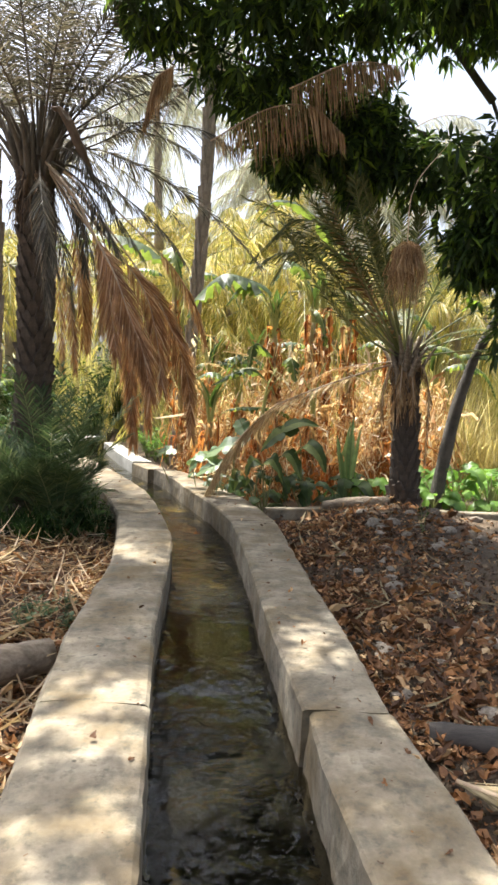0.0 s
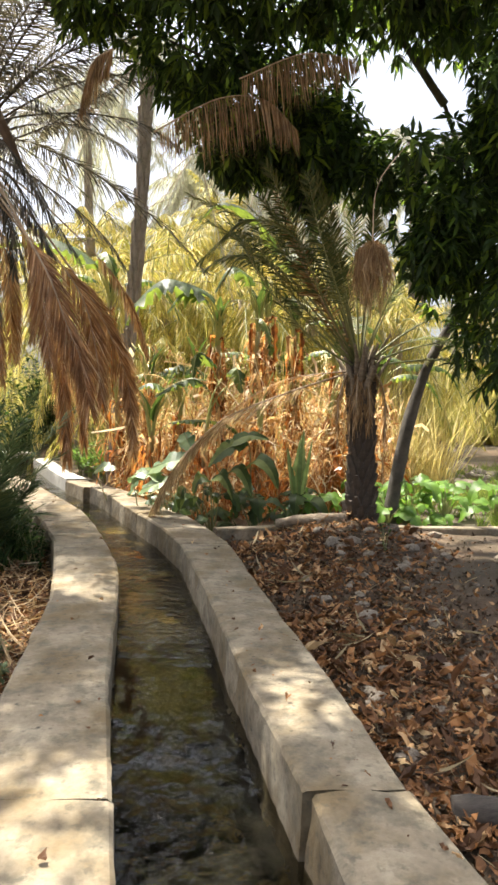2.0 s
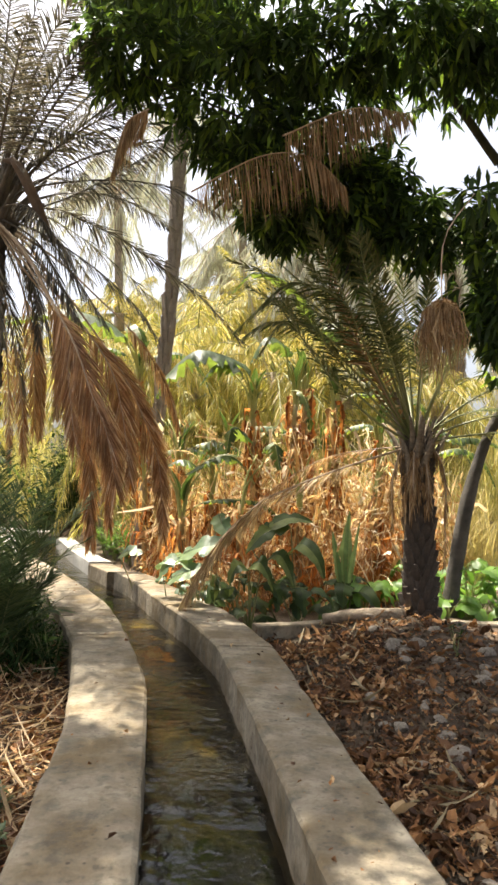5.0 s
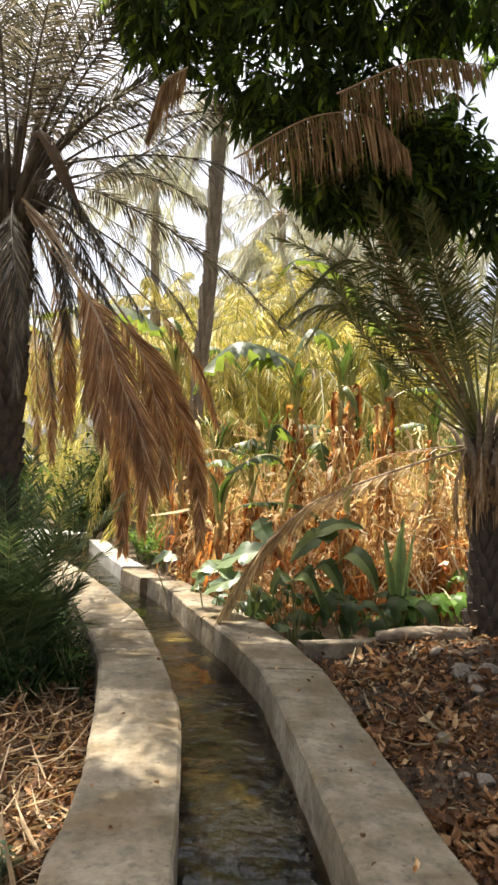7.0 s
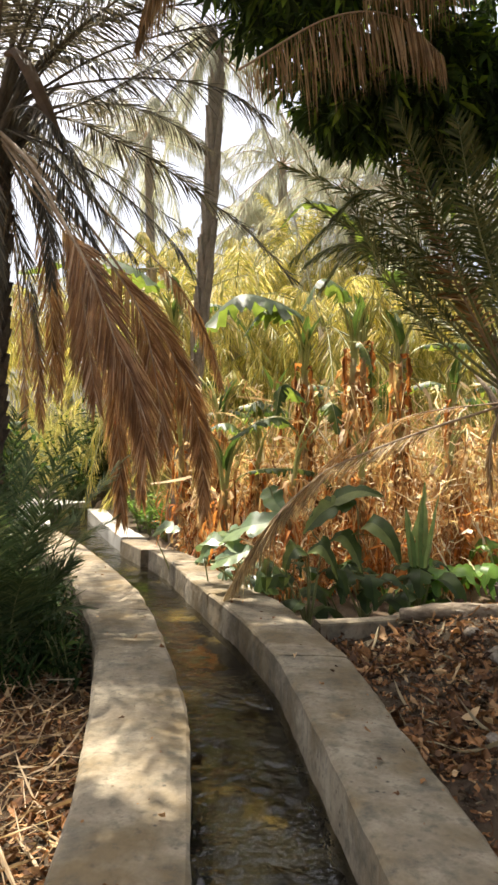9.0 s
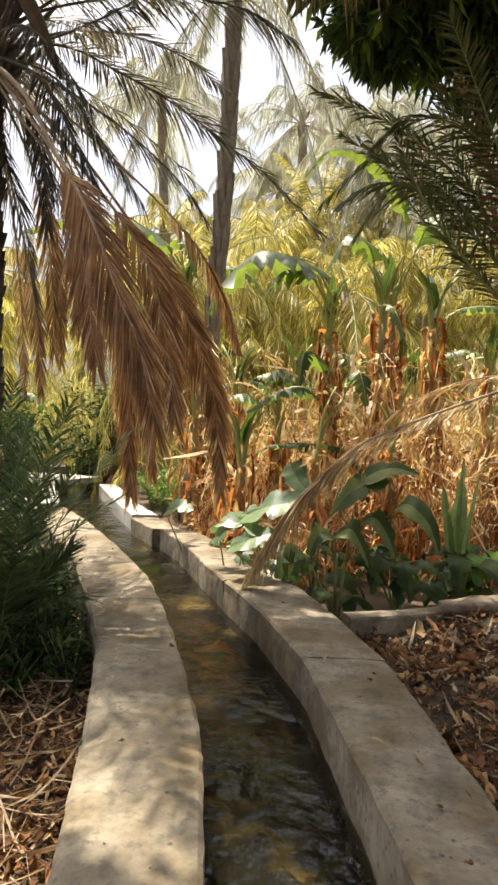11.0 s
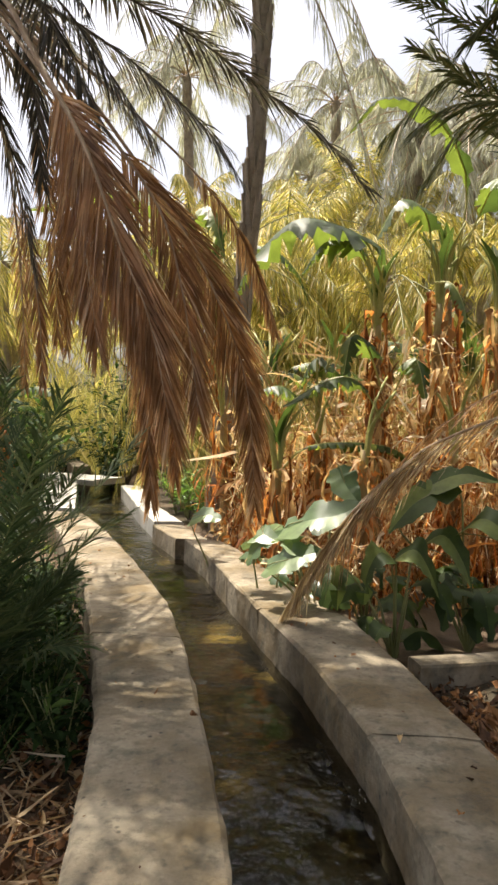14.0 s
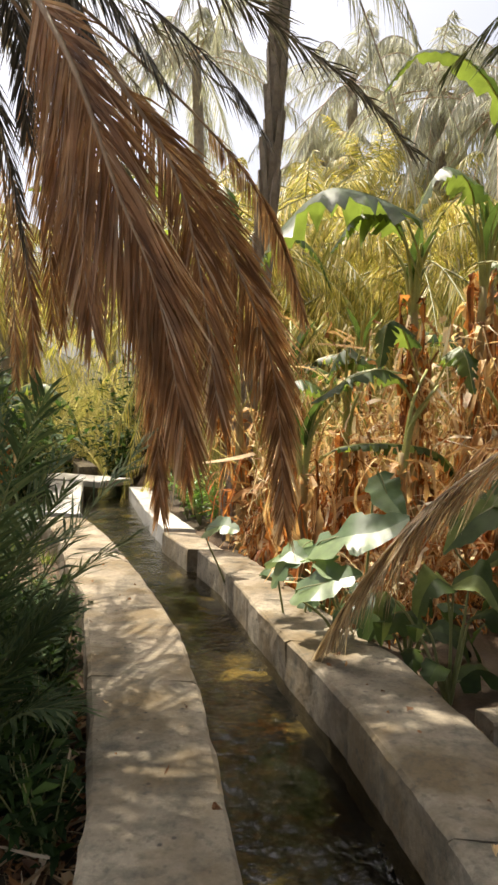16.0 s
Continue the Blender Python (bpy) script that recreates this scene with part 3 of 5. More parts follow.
    frond(q, [c, (-2.95, 9.4, 3.6), (-2.92, 9.6, 2.9), (-2.86, 9.6, 2.2), (-2.84, 9.6, 1.6)], FROND_DRY, DRY_RACHIS, dry, **dict(dead, leaf_len=0.34, n_leaf=60))
    live = dict(n_leaf=84, leaf_len=0.5, leaf_w=0.014, hang=0.34, messy=0.16, lift=0.3, r0=0.016)
    for ctrl in ([c, (-2.1, 7.8, 3.8), (-1.8, 7.6, 3.35), (-1.55, 7.5, 2.9)], [c, (-2.5, 7.6, 3.7), (-2.3, 7.2, 3.2), (-2.1, 7.0, 2.6)],
                 [c, (-2.1, 8.1, 3.95), (-1.7, 8.0, 3.45), (-1.35, 8.0, 2.95)], [c, (-2.3, 7.9, 4.2), (-1.95, 7.6, 3.9), (-1.6, 7.4, 3.4)], [c, (-2.6, 7.9, 3.6), (-2.5, 7.8, 2.9), (-2.45, 7.8, 2.2)],
                 [c, (-2.55, 8.6, 3.9), (-2.3, 8.8, 3.4), (-2.15, 8.9, 2.8)], [c, (-2.4, 8.3, 3.9), (-2.2, 8.2, 3.4), (-2.1, 8.1, 2.8)], [c, (-2.7, 8.6, 3.7), (-2.6, 8.9, 3.1), (-2.5, 9.0, 2.4)]):
        frond(q, ctrl, FROND_GREY, SHEATH, "grey withered frond hanging down", **dict(live, n_leaf=80, start=0.25, hang=0.45, leaf_len=0.42, leaf_w=0.011, r0=0.013))
    # the green frond that arches far over the water
    frond(q, [c, (-2.2, 8.6, 4.45), (-1.86, 9.0, 4.47), (-1.36, 9.3, 4.31), (-0.85, 9.5, 4.01), (-0.39, 9.5, 3.65), (0.0, 9.5, 3.22)], FROND_GREY, SHEATH, "", **dict(live, n_leaf=150, hang=0.28, lift=0.6, leaf_len=0.46, leaf_w=0.017, start=0.16))
    frond(q, [c, (-2.36, 8.6, 4.2), (-1.97, 8.7, 4.01), (-1.56, 8.8, 3.74), (-1.15, 8.8, 3.35), (-0.95, 8.8, 3.05)], FROND_GREY, SHEATH, "", **dict(live, start=0.3, leaf_len=0.4))
    frond(q, [c, (-1.78, 8.5, 5.01), (-0.74, 8.5, 5.28), (-0.2, 8.5, 5.2)], FROND_GREY, SHEATH, "", **dict(live, start=0.3))
    frond(q, [c, (-2.0, 8.3, 5.06), (-0.84, 8.3, 5.35), (-0.25, 8.3, 5.2)], FROND_GREY, SHEATH, "", **dict(live, start=0.32))
    frond(q, [c, (-2.31, 8.4, 4.6), (-1.48, 8.4, 4.72), (-0.77, 8.4, 4.65), (-0.3, 8.4, 4.4)], FROND_GREY, SHEATH, "", **dict(live, start=0.34))
    frond(q, [c, (-2.18, 8.4, 4.4), (-1.52, 8.6, 4.85), (-0.71, 8.8, 5.53)], FROND_GREY, SHEATH, "", **dict(live, start=0.4))
    for az, el, ln, dr in ((-14, 50, 3.0, 0.42), (10, 58, 3.6, 0.35), (45, 40, 3.2, 0.45), (-40, 56, 3.0, 0.4), (-62, 50, 2.9, 0.42), (75, 50, 3.2, 0.4), (100, 40, 3.0, 0.45),
                           (130, 52, 3.2, 0.4), (170, 46, 3.0, 0.45), (200, 60, 3.2, 0.35), (230, 45, 2.8, 0.5), (-100, 52, 2.6, 0.5), (-30, 74, 3.6, 0.4), (30, 78, 3.8, 0.3),
                           (-60, 78, 3.6, 0.3), (90, 72, 3.6, 0.3), (150, 74, 3.6, 0.3), (-130, 72, 3.6, 0.3), (0, 84, 3.8, 0.25), (120, 82, 3.8, 0.25), (-95, 76, 3.4, 0.3), (25, 66, 3.8, 0.35), (60, 62, 3.7, 0.3), (-25, 60, 3.8, 0.42)):
        frond(q, arc(Vector(c) + Vector((math.cos(radians(az)), math.sin(radians(az)), 0)) * 0.1, az, el, ln, dr), FROND_GREY, SHEATH, "", **dict(live, hang=0.24, start=0.22, r0=0.02, n_leaf=92, leaf_w=0.0145, leaf_len=0.52))
    for i in range(40):
        a, el = i * 2.4, radians(86 - 36 * (i % 10) / 10)
        h = Vector((math.cos(a), math.sin(a), 0))
        o = Vector((-2.85, 8.4, 3.8 + 0.5 * ((i * 7) % 10) / 10)) + h * 0.15
        e = h * math.cos(el) + Vector((0, 0, math.sin(el)))
        s = Geo()
        ln = rnd.uniform(0.45, 0.85)
        s.tube([o - Vector((0, 0, 0.12)), o + e * ln * 0.3, o + e * ln * 0.65 + h * 0.02, o + e * ln + h * 0.05], [0.06, 0.05, 0.03, 0.016], 6, 0.3)
        part("leaf_sheath", s, SHEATH, q, "", True)
    part("fibre_skirt", skirt((-2.86, 8.4, 4.0), 0.19, 0.28, 0.6, 300), FIBRE_DARK, q, "brown fibre between the leaf bases")
    stub = Geo()
    stub.tube(curve_of([(-2.55, 8.1, 4.75), (-2.34, 7.9, 4.6), (-2.1, 7.8, 4.16), (-1.92, 7.8, 3.77)], 10), [0.02, 0.03, 0.04, 0.05, 0.055, 0.055, 0.05, 0.045, 0.035, 0.012], 7, 0.5)
    part("spathe", stub, FIBRE_DARK, q, "dark dried flower sheath hanging from the crown")
    frond(q, [c, (-2.72, 8.1, 3.7), (-2.68, 8.1, 3.2), (-2.64, 8.12, 2.7)], STRAW, DRY_RACHIS, "pale bare stalk hanging on the trunk", **dict(dead, leaf_len=0.12, n_leaf=26, r0=0.022))
    for o in p.children:
        o.matrix_basis = shift @ o.matrix_basis


def right_palm():
    p = thing("date_palm", "short date palm with shaggy trunk on a rubble mound", "palm tree", at=(1.9, 8.0, 0.05))
    shift = Matrix.Translation((-1.9, -8.0, -0.05))
    trunk_of(p, (1.9, 8.0, 0.0), (1.82, 7.95, 1.85), 0.14, 0.12, 17, 9)
    c = (1.82, 7.95, 1.85)
    live = dict(n_leaf=60, leaf_len=0.33, leaf_w=0.017, hang=0.12, messy=0.12, start=0.34, r0=0.016)
    frond(p, [c, (1.3, 8, 2.3), (0.97, 8, 2.6), (0.54, 8, 3.05), (0.05, 8.0, 3.85)], FROND, RACHIS, "", **live)
    frond(p, [c, (1.35, 7.9, 2.6), (1.0, 7.8, 3.0), (0.4, 7.7, 3.42), (-0.15, 7.6, 3.6)], FROND, RACHIS, "", **live)
    frond(p, [c, (1.3, 8, 2.7), (0.8, 8, 3.2), (0.35, 8.0, 3.35), (-0.05, 8, 3.0)], FROND, RACHIS, "", **dict(live, hang=0.4))
    frond(p, [c, (1.4, 8.1, 2.6), (0.95, 8.2, 3.1), (0.5, 8.2, 3.2), (0.2, 8.2, 2.8)], FROND, RACHIS, "", **dict(live, hang=0.4))
    frond(p, [c, (1.5, 8.1, 2.7), (1.25, 8.2, 3.2), (0.7, 8.3, 3.6)], FROND, RACHIS, "", **live)
    frond(p, [c, (1.2, 7.6, 2.15), (0.6, 7.4, 2.75), (0.3, 7.3, 3.3)], FROND, RACHIS, "", **live)
    for ctrl in ([c, (1.4, 7.9, 2.5), (1.0, 7.85, 3.0), (0.7, 7.8, 3.6)], [c, (1.3, 7.7, 2.3), (0.9, 7.6, 2.7), (0.5, 7.5, 3.2)], [c, (1.5, 7.7, 2.8), (1.2, 7.6, 3.4), (0.9, 7.5, 4.0)],
                 [c, (1.3, 7.6, 2.6), (0.9, 7.3, 3.3), (0.6, 7.1, 3.8)], [c, (1.5, 7.5, 2.5), (1.2, 7.2, 3.1), (1.0, 7.0, 3.7)],
                 [c, (1.3, 7.8, 2.5), (0.75, 7.7, 2.95), (0.3, 7.6, 3.0), (0.05, 7.55, 2.85)], [c, (1.4, 7.6, 2.7), (0.9, 7.4, 3.2), (0.45, 7.3, 3.3), (0.2, 7.25, 3.1)]):
        frond(p, ctrl, FROND, RACHIS, "", **dict(live, hang=0.3, leaf_len=0.38))
    for az, el, ln, dr in ((150, 72, 2.0, 0.2), (100, 80, 2.2, 0.1), (60, 70, 2.0, 0.25), (20, 66, 2.0, 0.25), (0, 45, 1.9, 0.35), (-40, 70, 1.7, 0.3), (-90, 78, 1.9, 0.25), (-140, 70, 1.7, 0.25),
                           (30, 35, 1.9, 0.4), (-15, 30, 1.6, 0.35), (80, 45, 1.9, 0.35), (120, 50, 2.0, 0.35), (-5, 15, 1.5, 0.2), (205, 60, 2.3, 0.25), (230, 66, 2.3, 0.25), (185, 52, 2.4, 0.25), (165, 62, 2.6, 0.25)):
        frond(p, arc(c, az, el, ln * 1.2, dr), FROND, RACHIS, "", **live)
    part("fibre_skirt", skirt((1.83, 7.96, 1.8), 0.12, 0.09, 0.6, 330), FIBRE, p, "tan dead leaf bases wrapped round the trunk top")
    for i in range(26):
        a, el = i * 2.4, radians(84 - 30 * (i % 8) / 8)
        h = Vector((math.cos(a), math.sin(a), 0))
        o = Vector((1.83, 7.96, 1.5 + 0.4 * ((i * 7) % 10) / 10)) + h * 0.1
        e = h * math.cos(el) + Vector((0, 0, math.sin(el)))
        s = Geo()
        ln = rnd.uniform(0.3, 0.55)
        s.tube([o - Vector((0, 0, 0.1)), o + e * ln * 0.3, o + e * ln * 0.65, o + e * ln + h * 0.03], [0.045, 0.036, 0.022, 0.013], 6, 0.3)
        part("leaf_sheath", s, LOG, p, "", True)
    dead = dict(hang=0.6, leaf_len=0.42, leaf_w=0.024, n_leaf=70, messy=0.3, r0=0.018, lift=0.1, curl=0.3)
    dry = "dry straw-brown dead frond"
    frond(p, [c, (1.1, 8.0, 1.6), (0.39, 8.1, 1.3), (0.17, 8.2, 1.14), (-0.11, 8.3, 0.86), (-0.37, 8.48, 0.46), (-0.56, 8.62, 0.06)], STRAW_PALE, DRY_RACHIS, dry, **dict(dead, n_leaf=260, hang=0.36, leaf_len=0.42, leaf_w=0.011, spread=40, r0=0.014, messy=0.2))
    frond(p, [(0.1, 8.22, 1.08), (-0.11, 8.3, 0.86), (-0.37, 8.48, 0.46), (-0.52, 8.6, 0.16)], STRAW_PALE, DRY_RACHIS, dry, **dict(dead, n_leaf=120, hang=0.42, leaf_len=0.5, leaf_w=0.01, spread=34, r0=0.008, messy=0.22, start=0.05))
    frond(p, [c, (1.0, 8.3, 1.72), (0.4, 8.5, 1.35), (0.1, 8.6, 1.0)], FROND_DRY, DRY_RACHIS, dry, **dict(dead, n_leaf=80, hang=0.3, leaf_len=0.3, leaf_w=0.011, spread=35, r0=0.008))
    frond(p, [c, (1.45, 7.8, 2.4), (1.1, 7.6, 2.9), (0.75, 7.4, 3.6)], FROND_DRY, DRY_RACHIS, dry, **dict(dead, hang=0.2, leaf_len=0.28))
    for x, y, z in ((1.42, 7.85, 1.0), (1.95, 7.6, 1.15), (2.3, 7.8, 0.6), (1.7, 7.6, 1.3)):
        x, y = c[0] + (x - c[0]) * 0.6, c[1] + (y - c[1]) * 0.6
        mid = Vector(((x + c[0]) / 2, (y + c[1]) / 2, 1.85))
        frond(p, [c, mid, Vector((x, y, 1.5)), (x, y, z)], FIBRE, DRY_RACHIS, dry, **dict(dead, n_leaf=40, leaf_len=0.22, leaf_w=0.016))
    for o in p.children:
        o.matrix_basis = shift @ o.matrix_basis


def garden_palm(x, y, height, fronds, length, leaf_mat, label, r=0.18, droop=0.5, low=-25, n_leaf=46, width=0.04, leaf_len=0.5, hang=0.3, lean=0.0):
    z0 = ground_z(x, y)
    p = thing("palm_tree", label, "palm tree", "palms behind the banana grove", at=(x, y, z0 - 0.05))
    trunk_of(p, (0, 0, 0), (lean, 0, height), r, r * 0.85, max(6, min(26, int(height / 0.36))), 7, r > 0.15 or lean > 0, HAZED_TRUNK)
    for i in range(fronds):
        az = 360 * i / fronds + rnd.uniform(-14, 14)
        el = rnd.uniform(low, 75)
        frond(p, arc((lean, 0, height), az, el, length * rnd.uniform(0.8, 1.15), droop * rnd.uniform(0.6, 1.3)), leaf_mat, RACHIS if leaf_mat != FROND_HAZED else DRY_RACHIS, "", messy=0.28, curl=0.9,
              n_leaf=n_leaf, leaf_len=leaf_len, leaf_w=width, hang=hang, r0=0.02)
    return p


def young_palm(x, y, fronds, length, group="young palms"):
    z0 = ground_z(x, y)
    p = thing("young_palm", "stemless young date palm with dark green arching fronds", "palm", group, at=(x, y, z0 - 0.02))
    for i in range(fronds):
        frond(p, arc((0, 0, 0), 360 * i / fronds + rnd.uniform(-12, 12), rnd.uniform(56, 82), length * rnd.uniform(0.75, 1.15), rnd.uniform(0.2, 0.45)), FROND_DARK, RACHIS, "",
              n_leaf=46, leaf_len=0.46, leaf_w=0.016, hang=0.1, r0=0.009, start=0.2)


# ---- bananas ----
PETIOLE = surface("banana_petiole", [(0.3, (0.28, 0.29, 0.07)), (0.7, (0.46, 0.44, 0.14))], 4.0, 0.45, 0.2, 30)


def banana_blade(ctrl, width, tears=0.5, fold=0.25, crumple=0.0, n=16, limp=0.35, pleat=0.0, petiole=0.0, tilt=0.0):
    """A banana leaf along a curve: two halves with torn, wavy rims."""
    g = Geo()
    pts = curve_of(ctrl, n + 1)
    seed = rnd.random() * 50
    if tears > 0.8 and petiole:
        for sg in (-1, 1):
            sag = limp
            for i in range(n):
                s = (i + 0.5) / n
                p, q = pts[i], pts[i].lerp(pts[i + 1], 0.93)
                d = (pts[i + 1] - pts[i]).normalized()
                side = d.cross(Vector((0, 0, 1)))
                side = (side.normalized() if side.length > 0.1 else Vector((1, 0, 0))) * sg
                w = width * 0.5 * math.sin(math.pi * (0.06 + 0.92 * s) ** 0.75) ** 0.6 * (smooth01((s - petiole) / 0.12) + 0.03) * rnd.uniform(0.72, 1.08)
                if rnd.random() < 0.45:
                    sag = limp * rnd.uniform(0.55, 1.3)
                drop = Vector((0, 0, -1)) * w
                m1, m2 = side * w * 0.5 + drop * sag * 0.16 + d * w * 0.12, side * w * (1 - 0.25 * min(1, sag)) + drop * sag * 0.75 + d * w * 0.25
                tip = rnd.uniform(0.5, 0.9)
                g.add([p, q, p + m1, q + m1, p + m2, p.lerp(q, tip) + m2 * rnd.uniform(0.94, 1.03)], [(0, 1, 3, 2), (2, 3, 5, 4)])
        return g
    for sg in (-1, 1):
        k = len(g.v)
        for i, p in enumerate(pts):
            s = i / n
            d = (pts[min(i + 1, n)] - pts[max(i - 1, 0)]).normalized()
            side = d.cross(Vector((0, 0, 1)))
            side = side.normalized() if side.length > 0.1 else Vector((1, 0, 0))
            side = (side + Vector((0, 0, tilt * side.y))).normalized() * sg
            up = side.cross(d) * sg
            w = width * 0.5 * (math.sin(math.pi * (0.06 + 0.93 * s) ** 0.75) ** 0.6)
            if petiole:
                w *= smooth01((s - petiole) / 0.12) + 0.03
            w *= 1 + tears * 0.3 * noise.noise(Vector((s * 13, seed + sg, 0)))
            if rnd.random() < tears * 0.3 and 0.1 < s < 0.95:
                w *= rnd.uniform(0.3, 0.6)
            droopy = up * (fold * w + 0.12 * w * noise.noise(Vector((s * 9, seed, sg)))) - Vector((0, 0, 1)) * w * limp * (1 - fold)
            droopy += up * w * pleat * (1 if i % 2 else -1)
            cr = rand_dir() * crumple * w
            g.v += [tuple(p), tuple(p + side * w * 0.55 + droopy * 0.45 + cr * 0.5), tuple(p + side * w + droopy + cr)]
        for i in range(n):
            a = k + 3 * i
            g.f.append((a, a + 1, a + 4, a + 3) if sg > 0 else (a, a + 3, a + 4, a + 1))
            g.f.append((a + 1, a + 2, a + 5, a + 4) if sg > 0 else (a + 1, a + 4, a + 5, a + 2))
    return g


def rib_of(ctrl, r=0.012):
    g = Geo()
    pts = curve_of(ctrl, 12)
    g.tube(pts, [r * (1 - 0.8 * i / 11) for i in range(12)], 5)
    return g


def leaf_part(parent, name, ctrl, width, material, rib, label="", **kw):
    lf = part(name, banana_blade(ctrl, width, **kw), material, parent, label, True)
    part("midrib", rib_of(ctrl, 0.012), PETIOLE, lf)
    return lf


def banana(x, y, height, greens, dries, seed, crown=True, spec=()):
    dries = int(dries * 1.5)
    rs = random.Random(seed)
    z0 = ground_z(x, y)
    p = thing("banana_plant", "banana plant with torn leaves and brown dry skirt", "banana plant", "banana grove", at=(x, y, z0 - 0.03))
    g = Geo()
    lean = Vector((rs.uniform(-0.05, 0.05), rs.uniform(-0.05, 0.05), 1))
    g.tube([lean * height * i / 8 for i in range(9)], [0.07, 0.066, 0.062, 0.058, 0.054, 0.05, 0.046, 0.042, 0.036], 10, 0.15)
    part("stem", g, STEM, p, "", True)
    top = lean * height
    for i in range(5 if crown else 3):
        a = rs.uniform(0, 6.3)
        h = Vector((math.cos(a), math.sin(a), 0))
        ln = rs.uniform(0.35, 0.75)
        s = Geo()
        s.tube(curve_of([top - Vector((0, 0, 0.25)), top + h * 0.05 + Vector((0, 0, 0.1)), top + h * 0.2 * ln + Vector((0, 0, 0.6 * ln)), top + h * 0.5 * ln + Vector((0, 0, ln))], 8), [0.03, 0.026, 0.023, 0.02, 0.018, 0.016, 0.013, 0.01], 6)
        part("petiole", s, PETIOLE, p, "", True)
    for i in range(int(height * (13 if height > 2.3 else 5))):
        a = rs.uniform(0, 6.3)
        h = Vector((math.cos(a), math.sin(a), 0))
        o = lean * height * rs.uniform(0.35, 1.0)
        ln = rs.uniform(0.3, 0.8)
        t = Vector((-h.y, h.x, 0)) * rs.uniform(-0.05, 0.05)
        c = [o + h * 0.04, o + h * 0.11 + Vector((0, 0, 0.03)), o + h * 0.12 + t - Vector((0, 0, ln * 0.5)), o + h * 0.07 + t * 2 - Vector((0, 0, ln))]
        part("dry_leaf", banana_blade(c, rs.uniform(0.03, 0.085), tears=1.2, fold=0.6, crumple=1.1, n=12), BANANA_RUST if rs.random() < 0.7 else BANANA_DRY, p, "crumpled brown dry leaf", True)
    for i in range(greens):
        a = 2 * math.pi * i / greens + rs.uniform(-0.4, 0.4)
        h = Vector((math.cos(a), math.sin(a), 0))
        ln = rs.uniform(0.9, 1.5)
        el = rs.uniform(0.3, 1.2)
        c = [top - Vector((0, 0, 0.15)), top + h * 0.2 * ln + Vector((0, 0, 0.3 * ln * el)), top + h * 0.6 * ln + Vector((0, 0, 0.42 * ln * el)),
             top + h * 0.95 * ln + Vector((0, 0, 0.15 * ln * el)), top + h * 1.15 * ln - Vector((0, 0, 0.3 * ln))]
        leaf_part(p, "leaf", c, rs.uniform(0.2, 0.34), BANANA, RACHIS, tears=1.0, fold=0.1, limp=1.2, n=26, pleat=0.14, petiole=0.22)
    for c, w in spec:
        leaf_part(p, "leaf", [Vector(q) - Vector((x, y, z0 - 0.03)) for q in c], w, BANANA, RACHIS, tears=0.78, fold=0.05, limp=0.9, n=44, pleat=0.13, crumple=0.06, petiole=0.2)
    if crown:
        for i in range(3):
            a = rs.uniform(0, 6.3)
            h = Vector((math.cos(a), math.sin(a), 0))
            leaf_part(p, "leaf", [top - Vector((0, 0, 0.2)), top + Vector((0, 0, 0.15)) + h * 0.04, top + Vector((0, 0, 0.4)) + h * 0.1, top + Vector((0, 0, 0.62)) + h * 0.22], 0.15, BANANA, RACHIS, tears=0.1, fold=0.6, petiole=0.3)
    for i in range(dries):
        a = rs.uniform(0, 6.3)
        h = Vector((math.cos(a), math.sin(a), 0))
        z = height * (rs.uniform(0.2, 0.62) if height > 2.1 and i % 3 else rs.uniform(0.3, 0.95))
        o = lean * z
        reach, ln = rs.uniform(0.03, 0.5) ** 1.3, min(z * 0.95, rs.uniform(0.25, 0.85))
        t = Vector((-h.y, h.x, 0)) * rs.uniform(-0.2, 0.2)
        c = [o, o + h * reach * 0.7 + Vector((0, 0, rs.uniform(0, 0.12))), o + h * reach + t * 0.5 - Vector((0, 0, ln * 0.35)), o + h * reach * rs.uniform(0.5, 1.2) + t - Vector((0, 0, ln * 0.7)),
             o + h * reach * rs.uniform(0.3, 1.3) + t * 1.5 - Vector((0, 0, ln))]
        part("dry_leaf", banana_blade(c, 0.02 + 0.07 * rs.random() ** 2, tears=1.3, fold=0.5, crumple=0.9, n=11), BANANA_DRY if z > 1.0 else BANANA_RUST, p, "crumpled brown dry leaf", True)
    return p


